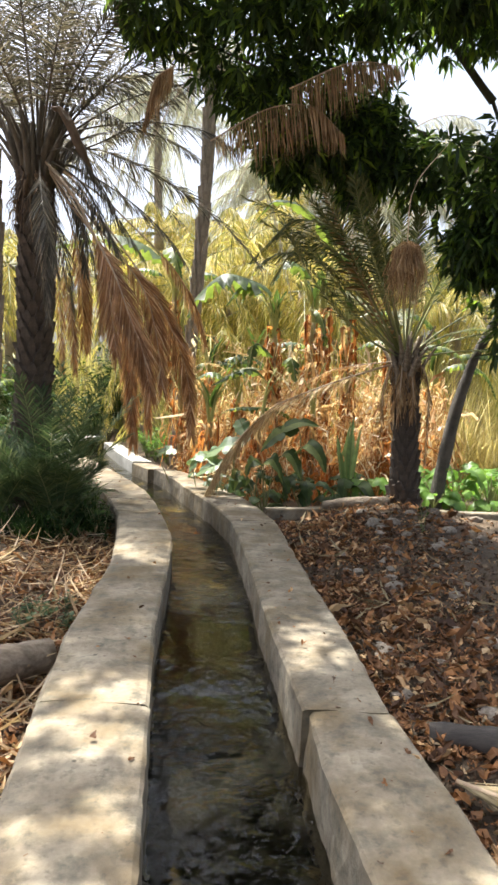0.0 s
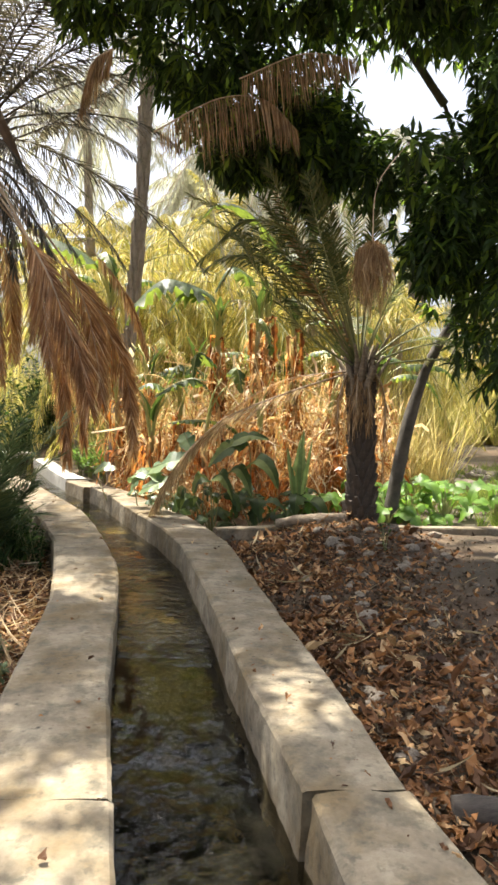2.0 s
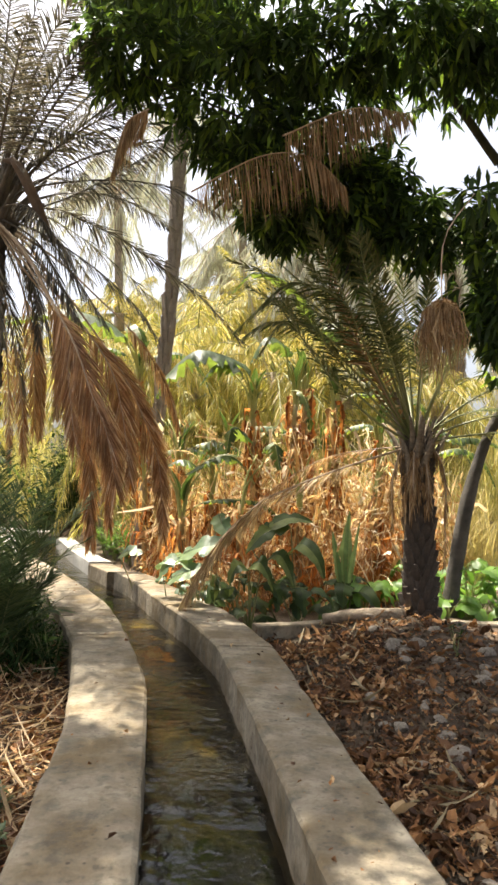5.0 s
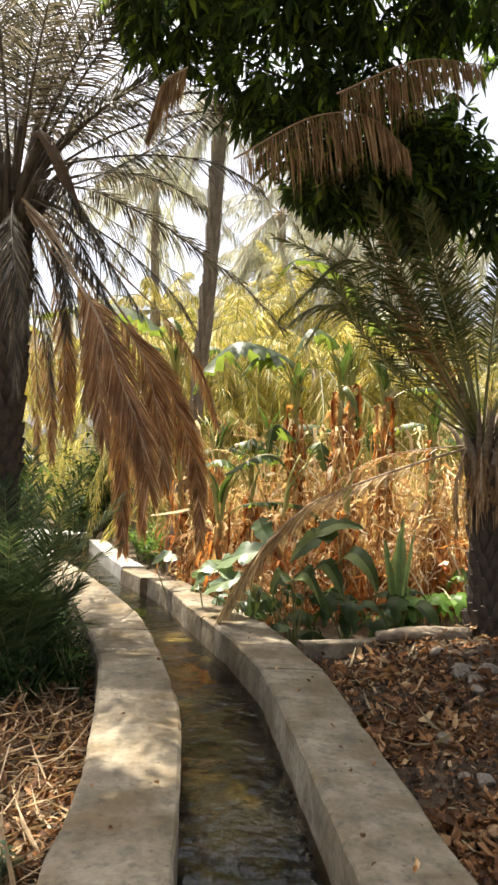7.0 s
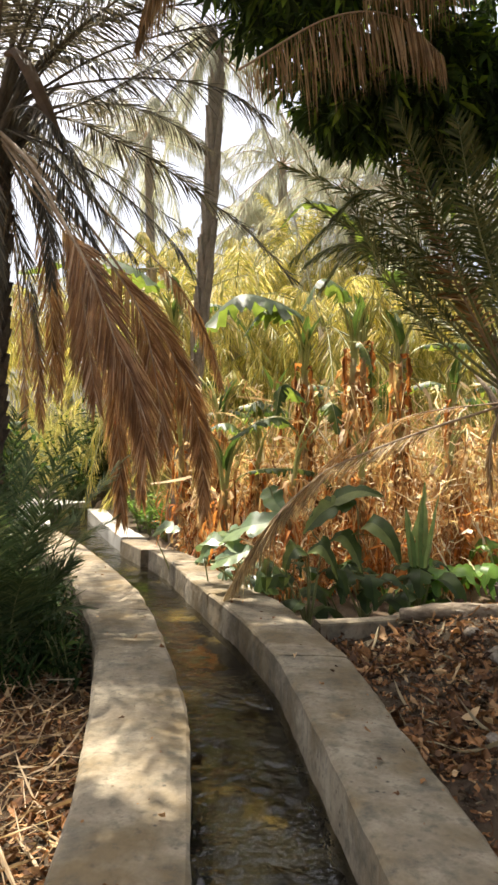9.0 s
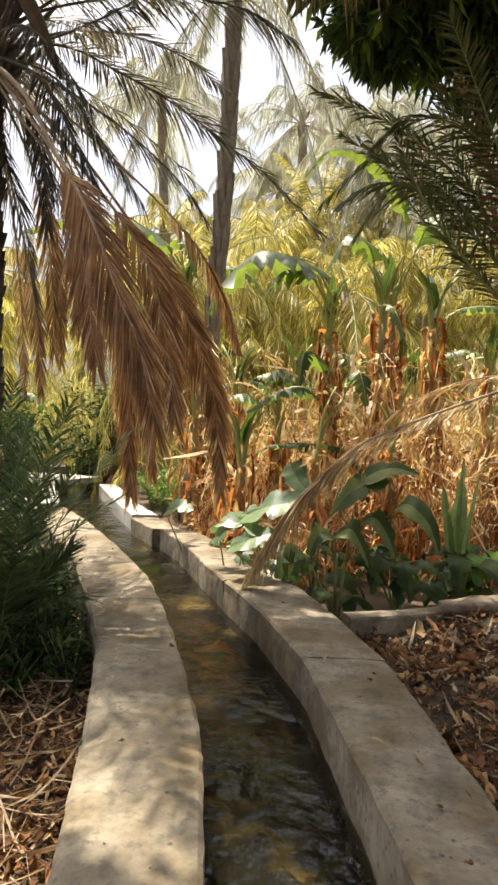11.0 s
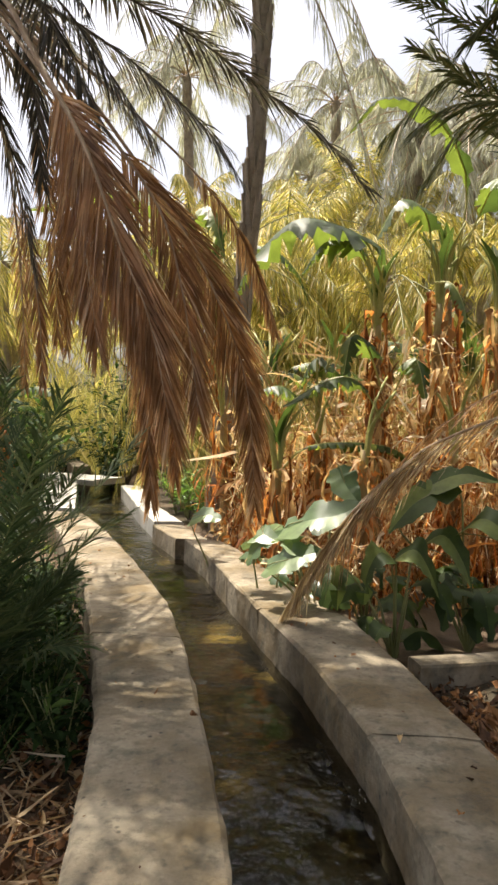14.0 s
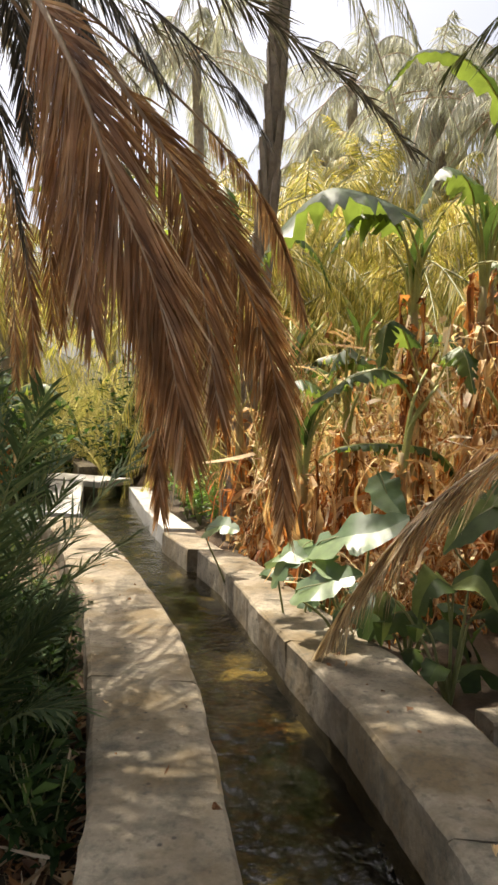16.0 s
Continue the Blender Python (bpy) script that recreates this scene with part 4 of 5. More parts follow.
def thatch():
    """The tangle of dry leaf strips that hangs and lies under the bananas."""
    pale, rust = Geo(), Geo()
    spots = [(rnd.uniform(-1.2, 3.5), rnd.uniform(10.0, 12.5), 0.35 + 1.7 * rnd.random() ** 1.6) for _ in range(46)]
    spots += [(x, y, 2.4) for x, y in ((0.36, 10.95), (0.78, 11.05), (1.57, 11.1), (1.2, 11.9), (-0.35, 11.0), (2.25, 11.3), (-0.9, 11.6))]
    for _ in range(13000):
        cx, cy, top = rnd.choice(spots)
        x, y = cx + rnd.gauss(0, 0.16), cy + rnd.gauss(0, 0.16)
        if x < r_out(y) + 0.1:
            continue
        z0 = ground_z(x, y)
        z = z0 + 0.12 + top * rnd.random() ** 1.1
        wide = 0.3 if rnd.random() < 0.8 else 0.85
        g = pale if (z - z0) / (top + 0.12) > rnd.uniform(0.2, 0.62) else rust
        ln = min(z - z0, 0.08 + 0.5 * rnd.random() ** 2)
        d = (Vector((rnd.gauss(0, 0.45), rnd.gauss(0, 0.45), -1))).normalized()
        if rnd.random() < 0.5:
            d = (rand_dir() + Vector((0, 0, 0.15))).normalized()
        p, w = Vector((x, y, z)), rnd.uniform(0.006, 0.042) * wide
        s = d.cross(rand_dir()).normalized()
        k = len(g.v)
        for i in range(4):
            u = i / 3
            c = p + d * ln * u + Vector((0, 0, -0.25 * ln * u * u)) + rand_dir() * (0.05 if wide > 1 else 0.03)
            s = (s + rand_dir() * 0.7).normalized()
            e = s * w * (1.0 - 0.5 * abs(u - 0.4))
            g.v += [tuple(c - e), tuple(c + e)]
        g.f += [(k + 2 * i, k + 2 * i + 1, k + 2 * i + 3, k + 2 * i + 2) for i in range(3)]
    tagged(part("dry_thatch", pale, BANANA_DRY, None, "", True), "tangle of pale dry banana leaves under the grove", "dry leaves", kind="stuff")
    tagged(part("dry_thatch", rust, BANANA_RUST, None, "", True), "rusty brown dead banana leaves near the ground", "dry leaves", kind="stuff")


def broad_plant(x, y, leaves, size, material, name, label, group, spread=1.0, seed=1, spec=()):
    """A clump of broad leaves on arching stalks."""
    rs = random.Random(seed)
    z0 = ground_z(x, y)
    p = thing(name, label, "plant", group, at=(x, y, z0 - 0.02))
    for i in range(leaves):
        a = 2 * math.pi * i / leaves + rs.uniform(-0.5, 0.5)
        h = Vector((math.cos(a), math.sin(a), 0))
        r, z = size * spread * rs.uniform(0.25, 0.9), size * rs.uniform(0.3, 1.25)
        o = h * r * 0.35 + Vector((0, 0, z * 0.8))
        ln = size * rs.uniform(0.35, 0.75)
        c = [o, o + h * ln * 0.3 + Vector((0, 0, 0.12 * ln)), o + h * ln * 0.68 - Vector((0, 0, 0.06 * ln)), o + h * ln * 0.9 - Vector((0, 0, 0.5 * ln))]
        lf = part("leaf", banana_blade(c, ln * rs.uniform(0.45, 0.62), tears=0.7, fold=rs.uniform(-0.1, 0.5), crumple=0.14, n=12, tilt=0.5), material, p, "", True)
        part("stalk", rib_of([(0, 0, 0), h * r * 0.15 + Vector((0, 0, z * 0.4)), o, c[2]], 0.014), RACHIS, lf)
    for c, w in spec:
        c = [Vector(q) - Vector((x, y, z0 - 0.02)) for q in c]
        lf = part("leaf", banana_blade(c, w, tears=0.35, fold=0.2, crumple=0.09, n=14, limp=0.15, tilt=0.8), material, p, "", True)
        part("stalk", rib_of([(0, 0, 0), c[0] * 0.5 + Vector((0, 0, 0.1)), c[0], c[-2]], 0.013), RACHIS, lf)
    return p


# ---- mango, shrubs, grass ----
def leaf_cloud(g, centre, radii, sprigs, length, width, per=7, shell=0.35):
    c = Vector(centre)
    for _ in range(sprigs):
        d = rand_dir()
        m = shell + (1 - shell) * rnd.random() ** 0.6
        lump = 1 + 0.35 * noise.noise(d * 2.3 + c)
        p = c + Vector((d.x * radii[0], d.y * radii[1], d.z * radii[2])) * m * lump
        axis = (d + Vector((0, 0, -0.2)) + rand_dir() * 0.5).normalized()
        a = axis.cross(rand_dir()).normalized()
        b = axis.cross(a)
        for k in range(per):
            w = 2 * math.pi * k / per + rnd.uniform(-0.3, 0.3)
            way = (axis * rnd.uniform(0.2, 0.9) + a * math.cos(w) + b * math.sin(w) + Vector((0, 0, -0.45))).normalized()
            g.leaf(p + way * 0.02, way, (Vector((0, 0, 1)) + rand_dir() * 0.6).normalized(), length * rnd.uniform(0.65, 1.2), width * rnd.uniform(0.8, 1.2), 0.25, 0.3, 2)


def mango_tree():
    p = thing("mango_tree", "mango tree with leaning trunk, dense dark green crown and added unseen shade leaves", "tree", at=(2.5, 9.0, -0.15))
    off = Matrix.Translation((-2.5, -9.0, 0.15))
    g = Geo()
    line = curve_of([(2.5, 9, -0.3), (2.72, 9, 1.1), (2.98, 9, 2.0), (3.3, 8.8, 2.8), (3.3, 8.4, 3.8), (2.7, 8.0, 4.9)], 22)
    g.tube(line, [0.1 - 0.078 * i / 21 for i in range(22)], 10, 0.2)
    part("trunk", g, BARK, p, "", True)
    for ctrl, r in (([(3.25, 8.6, 3.3), (2.2, 8.1, 4.4), (1.0, 7.8, 4.7), (-0.2, 7.6, 5.1), (-1.1, 7.5, 5.4)], 0.03), ([(3.3, 8.4, 3.8), (3.4, 7.6, 4.3), (3.2, 6.9, 5.0), (2.9, 6.3, 5.6)], 0.028),
                    ([(2.4, 8.1, 4.3), (1.6, 7.9, 4.1), (1.1, 7.7, 3.7), (0.95, 7.6, 3.2)], 0.02), ([(3.3, 8.4, 3.7), (3.1, 7.7, 3.5), (2.9, 7.2, 3.2)], 0.025),
                    ([(2.7, 8.0, 4.9), (1.8, 7.5, 5.6), (1.0, 7.0, 6.0)], 0.05), ([(2.95, 7.2, 3.6), (2.4, 6.7, 3.75), (1.75, 6.2, 3.72)], 0.012)):
        b = Geo()
        pts = curve_of(ctrl, 14)
        b.tube(pts, [r * (1 - 0.75 * i / 13) for i in range(14)], 7, 0.2)
        part("limb", b, BARK, p, "", True)
    # clusters above z 6.5 are out of view, added to shade walls and ground
    for centre, radii, n in (((-0.15, 7.7, 5.3), (0.75, 0.8, 0.75), 300), ((0.65, 7.9, 4.75), (0.85, 0.8, 0.85), 300), ((1.1, 7.7, 4.3), (0.6, 0.5, 0.45), 230),
                             ((1.5, 7.4, 5.9), (1.4, 1.0, 0.8), 210), ((3.0, 7.3, 3.4), (0.72, 0.8, 1.1), 320), ((3.1, 7.0, 5.6), (1.1, 1.0, 0.6), 320), ((-1.15, 7.6, 5.65), (0.55, 0.5, 0.4), 160),
                             ((0.1, 7.2, 6.6), (1.3, 1.0, 0.7), 130), ((3.7, 7.8, 4.4), (0.8, 1.0, 1.3), 400), ((1.15, 7.9, 4.2), (0.4, 0.5, 0.6), 180), ((1.75, 6.15, 3.68), (0.16, 0.1, 0.1), 7),
                             ((2.3, 7.2, 5.7), (0.8, 0.8, 0.5), 220), ((2.8, 6.5, 4.3), (0.4, 0.4, 0.75), 190), ((3.6, 6.0, 3.9), (0.7, 0.7, 1.2), 320),
                             ((-2.2, 5.6, 6.9), (0.95, 0.95, 0.4), 420), ((-1.3, 6.7, 6.9), (0.8, 0.8, 0.4), 330), ((-2.6, 6.3, 7.2), (0.8, 0.7, 0.4), 280), ((-3.4, 6.2, 7.2), (0.9, 1.3, 0.4), 300), ((-0.3, 6.3, 6.9), (1.3, 1.2, 0.5), 430), ((-0.8, 8.3, 7.1), (1.2, 1.2, 0.5), 430), ((-1.35, 9.1, 7.9), (0.75, 0.7, 0.4), 270), ((1.2, 5.6, 6.6), (1.2, 1.1, 0.5), 360),
                             ((-0.4, 4.6, 6.9), (0.95, 1.0, 0.4), 300), ((0.9, 4.0, 6.8), (0.9, 1.0, 0.4), 240), ((0.35, 7.6, 4.15), (0.42, 0.45, 0.36), 150), ((-0.7, 7.5, 8.0), (1.2, 1.4, 0.5), 280), ((2.95, 6.6, 2.3), (0.5, 0.6, 0.9), 170), ((-1.25, 4.0, 6.9), (0.55, 0.9, 0.4), 170),
                             ((2.4, 6.9, 3.5), (0.5, 0.5, 0.8), 210), ((2.3, 6.8, 2.95), (0.35, 0.4, 0.4), 120), ((1.55, 6.8, 5.4), (0.8, 0.5, 0.3), 170), ((1.75, 7.5, 3.95), (0.4, 0.35, 0.35), 110),
                             ((0.5, 7.15, 5.4), (0.9, 0.4, 0.25), 150), ((-2.1, 3.4, 6.9), (0.8, 1.1, 0.3), 130), ((-1.1, 11.0, 8.7), (1.1, 0.7, 0.4), 310), ((-1.9, 9.5, 8.0), (0.6, 0.6, 0.35), 170)):
        c = Geo()
        leaf_cloud(c, centre, radii, n, 0.17, 0.05)
        part("crown", c, MANGO, p)
    for o in p.children:
        o.matrix_basis = off


def weed(x, y, height, leaves, material, label, name="leafy_weed", group="weeds beside the wall", size=0.07, seed=3):
    rs = random.Random(seed)
    z0 = ground_z(x, y)
    p = thing(name, label, "plant", group, at=(x, y, z0 - 0.02))
    st, lv = Geo(), Geo()
    for s in range(max(3, leaves // 12)):
        a = rs.uniform(0, 6.3)
        h = Vector((math.cos(a), math.sin(a), 0)) * rs.uniform(0.1, 0.6) * height
        top = h + Vector((0, 0, height * rs.uniform(0.6, 1.1)))
        pts = curve_of([(0, 0, 0), h * 0.35 + Vector((0, 0, height * 0.45)), top], 7)
        st.tube(pts, [0.006 * (1 - 0.6 * i / 6) for i in range(7)], 4)
        for k in range(12):
            u = rs.uniform(1.2, 5.99)
            q = pts[int(u)].lerp(pts[int(u) + 1], u % 1) + Vector((rs.uniform(-1, 1), rs.uniform(-1, 1), rs.uniform(-1, 1))) * 0.02
            w = Vector((rs.uniform(-1, 1), rs.uniform(-1, 1), rs.uniform(-0.2, 0.7))).normalized()
            lv.leaf(q, w, Vector((rs.uniform(-.4, .4), rs.uniform(-.4, .4), 1)).normalized(), size * rs.uniform(0.7, 1.5), size * 0.5, 0.3, 0.3, 2)
    tagged(part("stem", st, RACHIS, p), kind="stuff")
    part("foliage", lv, material, p)


def tuft(g, x, y, z, height, n, spread, width):
    for _ in range(n):
        a = rnd.uniform(0, 6.3)
        d = Vector((math.cos(a) * spread, math.sin(a) * spread, 1)) + rand_dir() * 0.3
        d.normalize()
        q = Vector((x + rnd.uniform(-0.06, 0.06), y + rnd.uniform(-0.06, 0.06), z))
        g.blade(q, d, d.cross(rand_dir()).normalized(), height * rnd.uniform(0.5, 1.2), width, rnd.uniform(0.1, 0.8))


def grass_patch(label, places, height, n, material, spread=0.5, width=0.01):
    g = Geo()
    for x, y in places:
        tuft(g, x, y, ground_z(x, y) - 0.01, height * rnd.uniform(0.6, 1.2), n, spread, width)
    tagged(part("grass", g, material), label, "grass", kind="stuff")


def litter(name, label, count, pick, size, material, kind_label, flat=0.35, lift=0.0, aspect=0.5, level=None, crumple=1.0):
    g = Geo()
    for _ in range(count):
        x, y = pick()
        z = (ground_z(x, y) if level is None else level) + rnd.uniform(0.004, 0.035) + lift
        a = rnd.uniform(0, 6.3)
        w = Vector((math.cos(a), math.sin(a), rnd.uniform(-flat, flat))).normalized()
        up = (Vector((0, 0, 1)) + rand_dir() * 0.5).normalized()
        s = size * (0.4 + 1.7 * rnd.random() ** 2)
        k = len(g.v)
        g.leaf(Vector((x, y, z)), w, up, s, s * aspect * rnd.uniform(0.5, 1.7), rnd.uniform(-0.6, 0.45), rnd.uniform(-0.6, 1.5), 4)
        cr = s * 0.1 * crumple
        g.v[k:] = [(a + rnd.uniform(-cr, cr), b + rnd.uniform(-cr, cr), c + rnd.uniform(-cr, cr * 1.5)) for a, b, c in g.v[k:]]
    tagged(part(name, g, material), label, kind_label, kind="stuff")


def stone_mesh(seed):
    rs = random.Random(seed)
    bm = bmesh.new()
    bmesh.ops.create_icosphere(bm, subdivisions=2, radius=1)
    cuts = [(Vector((rs.gauss(0, 1), rs.gauss(0, 1), rs.gauss(0, 0.7))).normalized(), rs.uniform(0.5, 0.85)) for _ in range(7)]
    o = Vector((rs.random() * 30, rs.random() * 30, 0))
    for v in bm.verts:
        for d, m in cuts:
            if v.co.dot(d) > m:
                v.co -= d * (v.co.dot(d) - m)
        v.co *= 1 + 0.25 * noise.noise(v.co * 1.2 + o)
        v.co = Vector((v.co.x, v.co.y * rs.uniform(0.78, 0.8), v.co.z * 0.55))
    me = bpy.data.meshes.new("stone")
    bm.to_mesh(me)
    bm.free()
    me.materials.append(STONE)
    return me


def stones(spots, label, group, meshes):
    for i, (x, y, s) in enumerate(spots):
        ob = new("stone", meshes[i % len(meshes)])
        ob.matrix_basis = Matrix.Translation((x, y, ground_z(x, y) + s * 0.15)) @ Matrix.Rotation(rnd.uniform(0, 6.3), 4, "Z") @ Matrix.Diagonal((s, s, s, 1))
        tagged(ob, label, "stone", group)


def log_of(name, pts, radii, material, label, category, flat=1.0):
    g = Geo()
    line = curve_of(pts, 14)
    g.tube(line, list(np.interp(np.linspace(0, 1, 14), np.linspace(0, 1, len(radii)), radii)), 10, 0.3)
    return tagged(part(name, g, material, None, "", True), label, category)


def dead_bunch(name, top, n, length, spread, label, stalk_top):
    """A hanging broom of dry strips."""
    p = thing(name, label, "dead frond", at=top)
    s = Geo()
    s.tube(curve_of([(0, 0, 0), (0.05, 0.1, (stalk_top[2] - top[2]) * 0.5), Vector(stalk_top) - Vector(top)], 8), [0.005] * 8, 5)
    part("stalk", s, DRY_RACHIS, p)
    g = Geo()
    for _ in range(n):
        a, r = rnd.uniform(0, 6.3), spread * rnd.random() ** 0.6
        h = Vector((math.cos(a), math.sin(a), 0))
        u = rnd.uniform(0.7, 1.2)
        drop = 0.16 * (r / spread) ** 2
        q = h * r * 0.12 + Vector((0, 0, 0.02))
        m = h * r * 0.75 + Vector((0, 0, 0.03 - drop * 0.6)) + rand_dir() * 0.02
        k = h * r * u + Vector((0, 0, -0.06 - drop - length * 0.12)) + rand_dir() * 0.03
        e = h * r * rnd.uniform(0.3, 1.2) + Vector((0, 0, -length * rnd.uniform(0.25, 1.15))) + rand_dir() * 0.05
        w = rand_dir() * rnd.uniform(0.001, 0.005)
        v = rand_dir() * rnd.uniform(0.001, 0.006)
        g.add([q - w, q + w, m + w, m - w, k + v, k - v, e + v * 0.4, e - v * 0.4], [(0, 1, 2, 3), (3, 2, 4, 5), (5, 4, 6, 7)])
    part("dry_tuft", g, FIBRE, p)


# ---- the place: setting ----
build_ground()
build_channel()
slab("wall_cross", [(0.22, 8.06), (0.7, 8.2), (1.2, 8.42), (1.75, 8.75), (2.1, 8.6), (2.5, 8.42), (3.3, 8.42), (5.5, 8.6), (9, 9.0)], 0.17, -0.6, -0.03, CONCRETE,
     "low grey concrete branch channel wall", "low wall")
slab("channel_slab", [(-6.2, 18.4), (-4.45, 17.65)], 1.0, -0.03, 0.09, CONCRETE_PALE, "pale concrete slab bridging the channel", "slab")
slab("wall_far", [(-5.5, 19.0), (-6.4, 21), (-7.4, 23)], 0.4, -0.5, 0.22, CONCRETE, "grey concrete wall beyond the slab", "low wall")
slab("wall_side", [(-4.25, 13.35), (-5.2, 13.2), (-7, 13.0)], 0.35, -0.6, -0.06, CONCRETE_PALE, "pale low wall meeting the channel", "low wall")

# ---- trees ----
left_palm()
right_palm()
mango_tree()
young_palm(-2.45, 7.9, 22, 2.5)
young_palm(-2.9, 7.3, 12, 1.3)
young_palm(-2.2, 7.5, 14, 1.3)
young_palm(-3.2, 8.9, 12, 1.4)

tall = "tall date palm with grey trunk and drooping fronds, paled for haze"
low = "sunlit yellow-green date palm behind the bananas"
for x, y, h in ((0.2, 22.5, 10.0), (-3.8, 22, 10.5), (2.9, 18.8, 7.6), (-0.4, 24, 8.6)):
    garden_palm(x, y, h, 24, 3.2, FROND_HAZED, tall, 0.15, 0.8, -45, 70, 0.024, 0.65, 0.55)
garden_palm(1.9, 20.0, 8.6, 24, 3.2, FROND_HAZED, tall, 0.16, 0.8, -45, 70, 0.024, 0.65, 0.55)
garden_palm(3.9, 21.5, 9.4, 24, 3.4, FROND_HAZED, tall, 0.16, 0.8, -45, 70, 0.024, 0.65, 0.55)
garden_palm(-1.56, 12.7, 7.7, 12, 2.1, FROND_HAZED, tall, 0.1, 0.95, -45, 64, 0.014, 0.55, 0.62, 0.47)
garden_palm(0.7, 21.0, 6.8, 26, 2.8, FROND_FAR, low, 0.15, 0.5, -20, 64, 0.024, 0.5, 0.35)
garden_palm(5.3, 17.0, 7.2, 26, 3.8, FROND_HAZED, tall, 0.2, 0.7, -35, 76, 0.024, 0.6, 0.5)
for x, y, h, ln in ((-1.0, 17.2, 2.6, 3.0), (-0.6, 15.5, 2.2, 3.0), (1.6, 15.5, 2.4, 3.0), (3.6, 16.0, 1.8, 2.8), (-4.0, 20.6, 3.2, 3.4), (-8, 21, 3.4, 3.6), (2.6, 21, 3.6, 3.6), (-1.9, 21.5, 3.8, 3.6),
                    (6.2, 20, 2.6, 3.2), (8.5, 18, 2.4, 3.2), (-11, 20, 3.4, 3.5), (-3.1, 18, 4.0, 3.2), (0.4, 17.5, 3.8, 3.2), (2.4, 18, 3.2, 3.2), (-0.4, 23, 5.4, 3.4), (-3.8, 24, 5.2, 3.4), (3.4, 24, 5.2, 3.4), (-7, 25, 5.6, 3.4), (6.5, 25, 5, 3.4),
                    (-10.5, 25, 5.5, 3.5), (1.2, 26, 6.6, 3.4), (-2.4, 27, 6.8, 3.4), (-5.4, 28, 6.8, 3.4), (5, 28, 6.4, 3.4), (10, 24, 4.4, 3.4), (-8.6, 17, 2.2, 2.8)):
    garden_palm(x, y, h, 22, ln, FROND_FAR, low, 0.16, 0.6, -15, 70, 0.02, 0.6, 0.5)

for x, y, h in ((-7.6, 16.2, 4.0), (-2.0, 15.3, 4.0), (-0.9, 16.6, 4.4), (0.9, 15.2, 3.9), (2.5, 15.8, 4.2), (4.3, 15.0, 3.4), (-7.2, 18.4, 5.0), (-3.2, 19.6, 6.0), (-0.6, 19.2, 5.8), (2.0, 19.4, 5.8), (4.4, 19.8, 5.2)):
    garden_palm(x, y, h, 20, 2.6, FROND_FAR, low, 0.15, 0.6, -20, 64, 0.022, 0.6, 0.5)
# extra palm with its trunk out of view, put here to shade path and walls
garden_palm(-4.1, 9.7, 5.6, 24, 3.3, FROND_GREY, "date palm with grey-green fronds over the path, added for shade", 0.17, 0.5, -15, 70, 0.018, 0.5, 0.3)

# ---- banana grove ----
big = [([(0.3, 10.85, 2.75), (0.1, 10.5, 3.05), (-0.14, 10.25, 3.14), (-0.57, 10.2, 3.2), (-0.96, 10.2, 2.85), (-1.1, 10.2, 2.55)], 0.6),
       ([(0.3, 10.85, 2.6), (-0.02, 10.5, 3.05), (-0.3, 10.4, 3.05), (-0.52, 10.4, 2.75)], 0.26), ([(0.3, 10.7, 1.4), (0.0, 10.2, 1.75), (-0.3, 10.0, 1.72), (-0.65, 9.9, 1.5)], 0.24),
       ([(0.3, 10.8, 1.7), (0.1, 10.4, 2.1), (-0.05, 10.2, 2.15), (-0.12, 10.1, 1.8)], 0.26), ([(0.35, 10.8, 1.5), (0.5, 10.4, 1.95), (0.55, 10.2, 1.9), (0.6, 10.1, 1.6)], 0.26)]
over = [([(0.8, 11.0, 2.95), (0.68, 10.8, 3.42), (0.4, 10.6, 3.5), (0.18, 10.5, 3.1)], 0.3), ([(0.82, 11.0, 2.8), (0.95, 10.8, 2.75), (1.05, 10.7, 2.5), (1.08, 10.7, 2.2)], 0.2)]
high = [([(1.2, 11.8, 3.1), (1.15, 11.2, 3.9), (0.7, 10.7, 4.35), (0.2, 10.5, 4.42), (-0.1, 10.5, 4.1)], 0.2), ([(1.2, 11.8, 3.1), (1.4, 11.2, 3.8), (1.5, 10.9, 3.8), (1.65, 10.7, 3.3)], 0.32)]
banana(0.36, 10.95, 2.7, 0, 18, 1, spec=big)
banana(0.78, 11.05, 2.95, 0, 26, 2, spec=over)
banana(1.57, 11.1, 2.85, 1, 10, 3)
banana(1.2, 11.9, 3.1, 0, 16, 4, spec=high)
pale = [([(-0.35, 11.0, 1.4), (-0.6, 10.9, 1.68), (-0.8, 10.85, 1.72), (-1.02, 10.85, 1.6)], 0.24), ([(-0.35, 11.0, 1.45), (-0.27, 10.95, 1.98), (-0.4, 10.9, 1.98), (-0.52, 10.9, 1.72)], 0.34),
        ([(-0.3, 11.0, 1.45), (-0.4, 10.55, 1.68), (-0.15, 10.5, 1.8), (0.1, 10.5, 1.78)], 0.13)]
banana(-0.35, 11.0, 1.5, 0, 26, 5, False, spec=pale)
banana(-0.9, 11.6, 1.9, 1, 26, 6)
banana(2.25, 11.3, 2.2, 1, 22, 7)
banana(2.0, 10.4, 1.5, 0, 22, 8, False)
banana(0.1, 10.3, 1.4, 0, 24, 9, False)
banana(0.9, 10.3, 1.5, 0, 24, 10, False)
banana(-0.7, 10.4, 1.3, 1, 22, 11)
